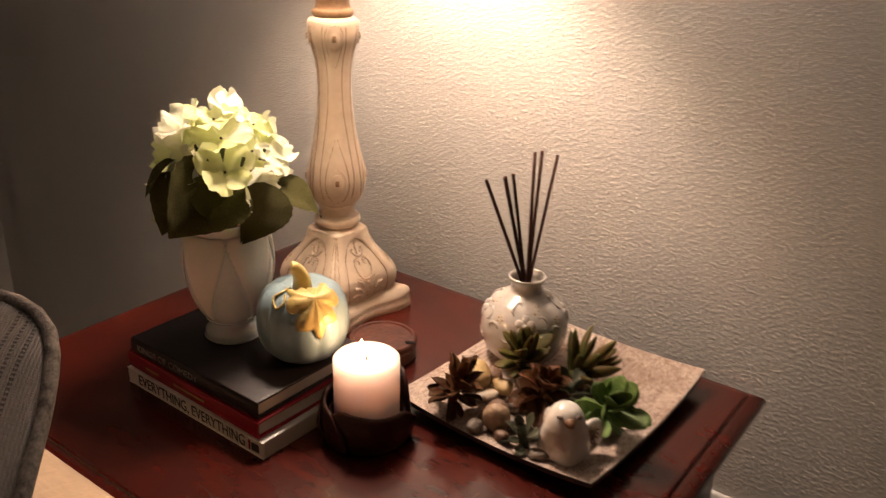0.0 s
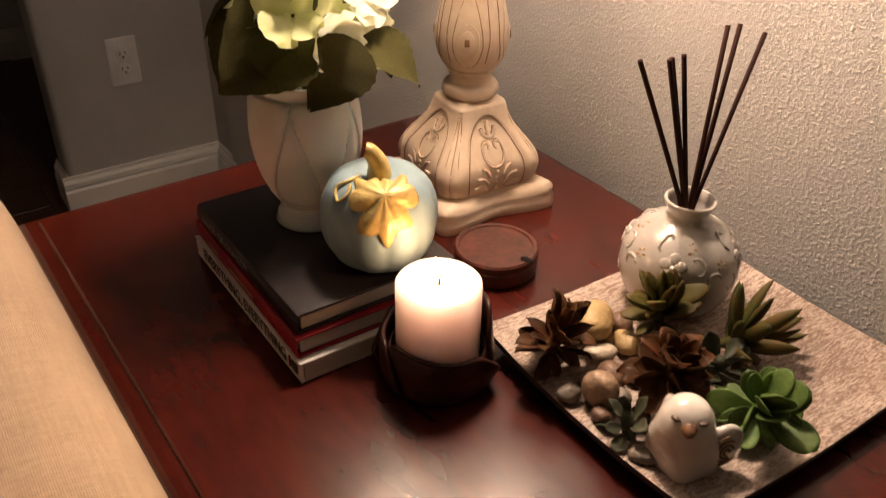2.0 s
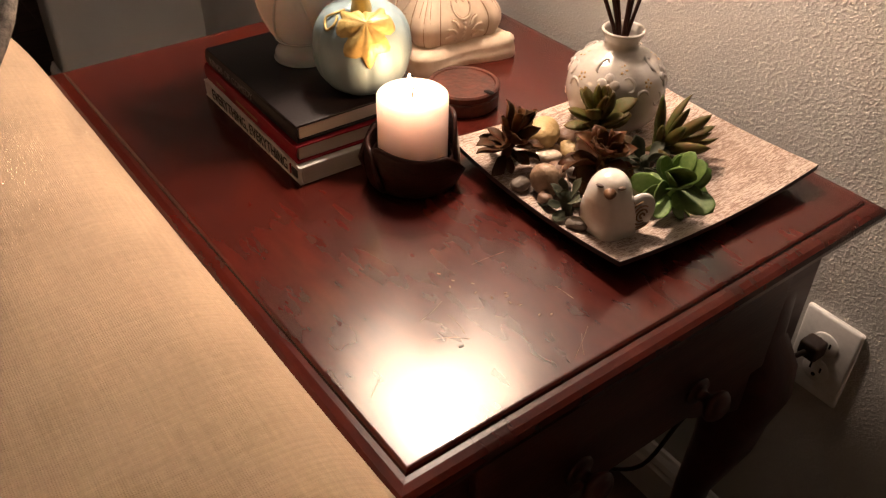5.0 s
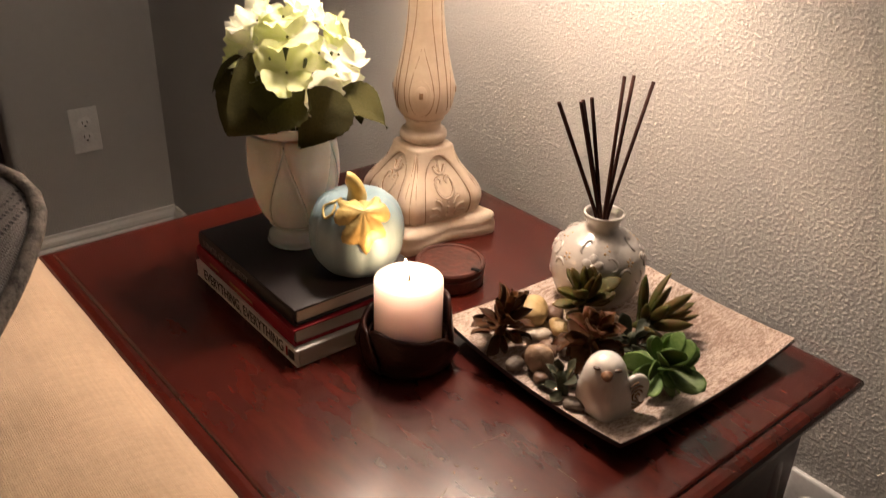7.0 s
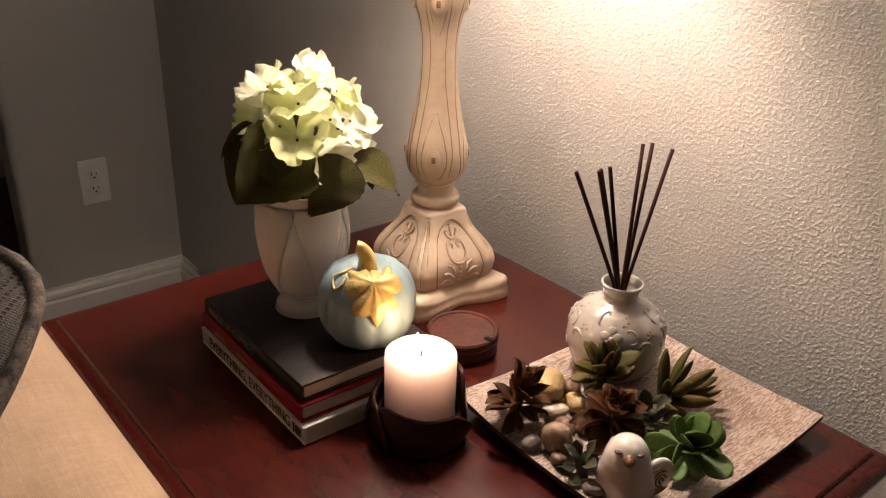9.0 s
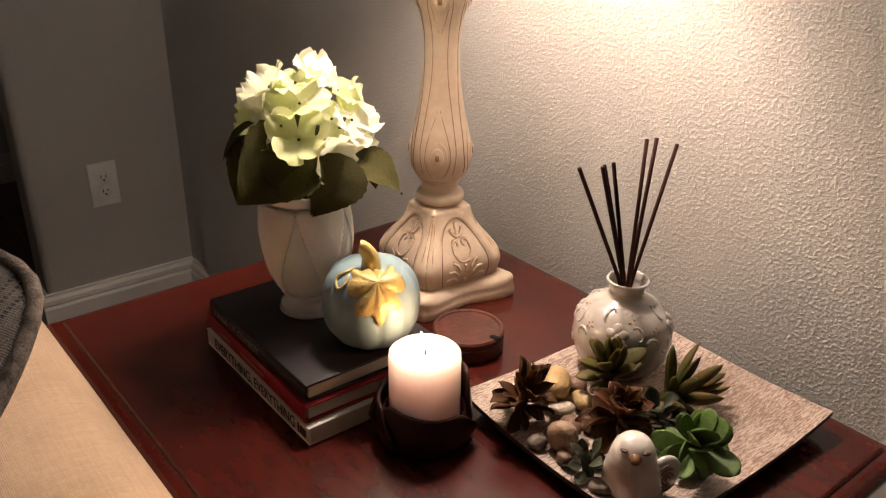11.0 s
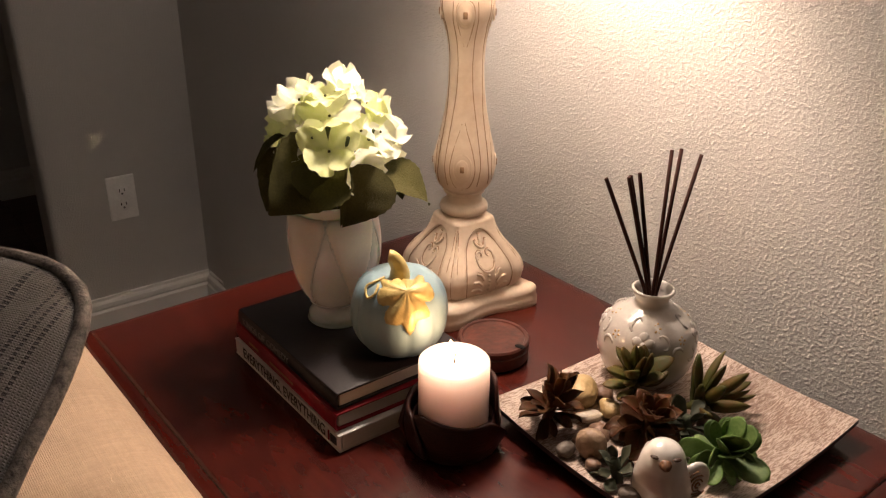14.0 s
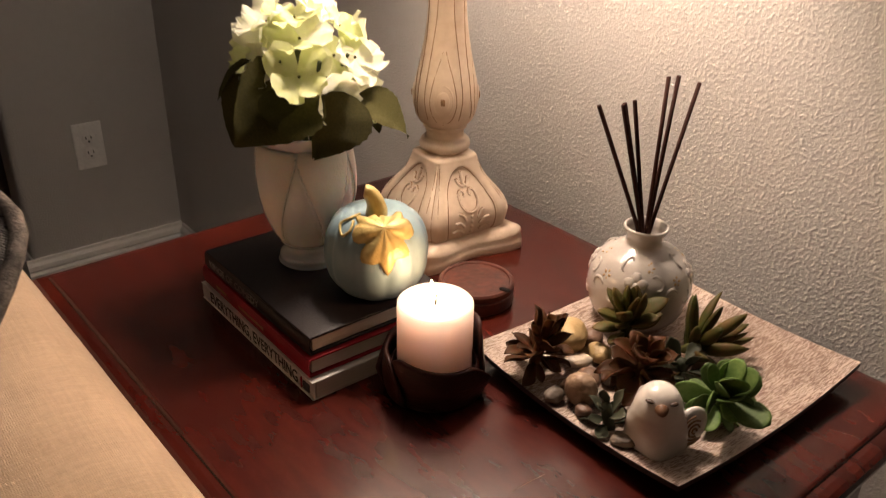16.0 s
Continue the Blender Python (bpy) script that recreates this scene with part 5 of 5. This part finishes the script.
def rosette(place, lean, label, meshes, rings, seed, stem_material, loose=1.0):
    """rings: (leaves, tilt up in degrees, scale)."""
    rng = random.Random(seed)
    s = new("succulent")
    s.matrix_basis = pose(*place, *lean)
    s.empty_display_size = 0.02
    tagged(s, label, "succulent", "tray succulents")
    k = 0
    for count, tilt, size in rings:
        off = rng.uniform(0, 360)
        for q in range(count):
            z = size * rng.uniform(1 - 0.2 * loose, 1 + 0.14 * loose)
            turn = off + 360 * q / count + rng.uniform(-18, 18) * loose
            repeat("leaf", rng.choice(meshes), s, pose(0, 0, 0.005 + 0.006 * k + rng.uniform(-0.003, 0.003), 0, 0, turn) @ pose(0.0025, 0, 0, rng.uniform(-38, 38) * loose, -tilt + rng.uniform(-22, 18) * loose, 0) @ Matrix.Diagonal((z, z * rng.uniform(0.85, 1.1), z, 1)))
        k += 1
    part("stem", lathe([(0.0045, -0.006), (0.005, 0.0), (0.005, 0.004 + 0.005 * k), (0.003, 0.007 + 0.005 * k)], 10, 1), stem_material, s)
    return s


def bed(x, y, up=0.0):
    return (x, y, tray_z(x, y) + up)


def ragged_leaf(name, material, ln, wd, curl, seed):
    """Thin cupped leaf with a sharp tip and a wavy rim."""
    rng = random.Random(seed)
    ph = rng.uniform(0, 6)

    def at(i, j):
        s = j / 12
        a = 2 * math.pi * i / 14
        w = max(0.16 if j == 0 else 0.0, math.sin(math.pi * min(1.0, s ** 1.35)) ** 0.8) if j < 12 else 0.0
        u = math.cos(a)
        y = wd / 2 * w * u * (1 + 0.10 * math.sin(9 * s + ph + u))
        z = 0.0011 * math.sin(a) * w + curl * ln * s ** 1.7 + 0.42 * abs(y) * abs(u) + 0.05 * ln * math.sin(7 * s + ph + 2 * u) * s * abs(u)
        return (ln * s, y, z - 0.10 * ln * max(0.0, s - 0.8) / 0.2 * (seed % 2))
    bm = grid(at, 14, 13, close_u=True)
    bmesh.ops.remove_doubles(bm, verts=bm.verts, dist=1e-6)
    return mesh_of(bm, name, material)


def spoon_leaf(name, material, ln, wd, th, curl):
    """Flat rounded leaf, narrow at the foot and widest near its end."""
    def at(i, j):
        s = j / 12
        a = 2 * math.pi * i / 14
        w = (0.25 + 0.75 * min(1.0, s / 0.55) ** 1.1) * (1.0 if s < 0.55 else math.sqrt(max(0.0, 1 - ((s - 0.55) / 0.45) ** 2.0)))
        y = wd / 2 * w * math.cos(a)
        z = th / 2 * (0.4 + 0.6 * w) * math.sin(a) * (1.0 if j < 12 else 0.0) + curl * ln * s * s + 0.12 * abs(y)
        return (ln * s, y, z)
    bm = grid(at, 14, 13, close_u=True)
    bmesh.ops.remove_doubles(bm, verts=bm.verts, dist=1e-6)
    return mesh_of(bm, name, material)


L_MAR = [ragged_leaf("leaf", M_MAROON, 0.030, 0.0150, c, k) for k, c in enumerate((0.10, 0.32, -0.10, 0.2))]
L_MAR2 = [ragged_leaf("leaf", M_MAROON, 0.026, 0.0165, c, k + 7) for k, c in enumerate((0.05, 0.25, -0.12, 0.18))]
L_OLI = [fat_leaf("leaf", M_OLIVE, 0.031, 0.0152, 0.0090, c, 1.15) for c in (0.12, 0.25, 0.02)]
L_OLI2 = [fat_leaf("leaf", M_OLIVE, 0.048, 0.0140, 0.0100, c, 1.15) for c in (0.10, 0.2, 0.0)]
L_GRN = [spoon_leaf("leaf", M_GREEN, 0.033, w, 0.0024, c) for c, w in ((0.08, 0.0195), (0.22, 0.0155), (-0.06, 0.0205))]
L_GRY = [ragged_leaf("leaf", M_GREY_GREEN, 0.030, 0.0150, c, k + 3) for k, c in enumerate((0.15, 0.3))]
rosette(bed(0.250, 0.228, 0.012), (10, 8, 20), "dark maroon rosette succulent on the tray", L_MAR, ((10, -24, 0.85), (11, 2, 0.9), (9, 34, 1.0), (5, 62, 1.15)), 1, M_MAROON, 1.25)
rosette(bed(0.291, 0.151, 0.026), (12, -8, 60), "maroon and green rosette succulent in the middle of the tray", L_MAR2, ((10, -16, 1.2), (10, 8, 1.25), (8, 32, 1.15), (6, 58, 0.9)), 2, M_MAROON, 1.25)
rosette(bed(0.342, 0.206, 0.024), (6, -4, 0), "olive green pointed succulent before the bottle", L_OLI, ((6, 4, 1.0), (7, 28, 1.05), (6, 50, 1.1), (3, 74, 1.0)), 3, M_OLIVE, 0.9)
rosette(bed(0.380, 0.168, 0.010), (18, 52, -22), "olive green finger-leaved succulent with reddish tips", L_OLI2, ((7, 20, 0.9), (6, 44, 1.0), (4, 66, 0.95)), 4, M_OLIVE, 0.8)
rosette(bed(0.329, 0.098, 0.016), (34, -10, -30), "bright green round-leaved succulent beside the bird", L_GRN, ((9, -16, 0.95), (9, 12, 1.0), (7, 38, 1.1), (4, 66, 1.05)), 12, M_GREEN, 1.6)
rosette(bed(0.249, 0.140, 0.002), (-10, -8, 15), "small grey green pointed succulent at the tray's edge", L_GRY, ((4, 4, 0.7), (4, 30, 0.7), (2, 60, 0.6)), 6, M_GREY_GREEN)
rosette(bed(0.352, 0.150, 0.006), (0, 0, 75), "grey green pointed succulent between the stones", L_GRY, ((6, 10, 1.0), (4, 36, 0.85)), 7, M_GREY_GREEN)

PEBBLE_COLOURS = {"yellow": ((0.54, 0.39, 0.19), (0.44, 0.29, 0.12)), "tan": ((0.40, 0.28, 0.19), (0.25, 0.16, 0.10)), "brown": ((0.22, 0.13, 0.085), (0.13, 0.075, 0.05)),
                  "grey": ((0.22, 0.18, 0.145), (0.14, 0.11, 0.085)), "pale": ((0.58, 0.50, 0.40), (0.45, 0.37, 0.28))}
M_PEBBLE = {k: mat(k + "_stone", a, b2, rough=0.5, scale=45, fine=260, bump=0.0012) for k, (a, b2) in PEBBLE_COLOURS.items()}


def pebble(x, y, up, size, colour, seed, turn=0.0):
    rng = random.Random(seed)
    bm = bmesh.new()
    bmesh.ops.create_icosphere(bm, subdivisions=3, radius=1.0)
    o = Vector((seed * 3.1, seed * 1.7, 0))
    for v in bm.verts:
        v.co *= 1 + 0.22 * noise.noise(v.co * 0.9 + o) + 0.05 * noise.noise(v.co * 2.5 + o)
        v.co.x *= size[0]
        v.co.y *= size[1]
        v.co.z *= size[2]
    ob = part("pebble", bm, M_PEBBLE[colour])
    ob.matrix_basis = pose(x, y, tray_z(x, y) + size[2] * 0.86 + up, rng.uniform(-12, 12), rng.uniform(-12, 12), turn)
    return tagged(ob, f"smooth {colour} {'rounded' if size[2] > 0.007 else 'flat'} polished pebble on the tray", "pebble", "tray pebbles")


for k, (x, y, up, s, c, a) in enumerate((
        (0.300, 0.236, 0.006, (0.024, 0.017, 0.015), "yellow", 30), (0.318, 0.212, 0.0, (0.013, 0.011, 0.009), "yellow", 80), (0.288, 0.212, 0.006, (0.014, 0.009, 0.0055), "pale", -30),
        (0.254, 0.176, 0.0, (0.012, 0.013, 0.0170), "tan", 15), (0.238, 0.191, 0.0, (0.010, 0.008, 0.007), "grey", 10), (0.279, 0.191, 0.0, (0.013, 0.010, 0.009), "brown", 55),
        (0.352, 0.176, 0.010, (0.012, 0.010, 0.011), "tan", 20), (0.362, 0.158, 0.004, (0.010, 0.009, 0.008), "brown", 70), (0.310, 0.125, 0.004, (0.009, 0.008, 0.008), "pale", 0),
        (0.264, 0.146, 0.0, (0.009, 0.008, 0.006), "brown", 0), (0.325, 0.170, 0.0, (0.013, 0.011, 0.009), "brown", 12), (0.332, 0.235, 0.0, (0.012, 0.010, 0.008), "brown", 42),
        (0.240, 0.118, 0.0, (0.008, 0.010, 0.005), "grey", 20), (0.300, 0.185, 0.0, (0.012, 0.010, 0.009), "grey", 33), (0.376, 0.146, 0.0, (0.010, 0.008, 0.006), "tan", 33), (0.262, 0.196, 0.0, (0.009, 0.007, 0.006), "brown", 5),
        (0.243, 0.163, 0.0, (0.008, 0.007, 0.006), "brown", 60), (0.300, 0.225, 0.0, (0.012, 0.009, 0.007), "tan", 0), (0.335, 0.187, 0.004, (0.011, 0.009, 0.008), "grey", 25), (0.268, 0.168, 0.0, (0.010, 0.008, 0.007), "grey", 70))):
    pebble(x, y, up, s, c, k + 1, a)
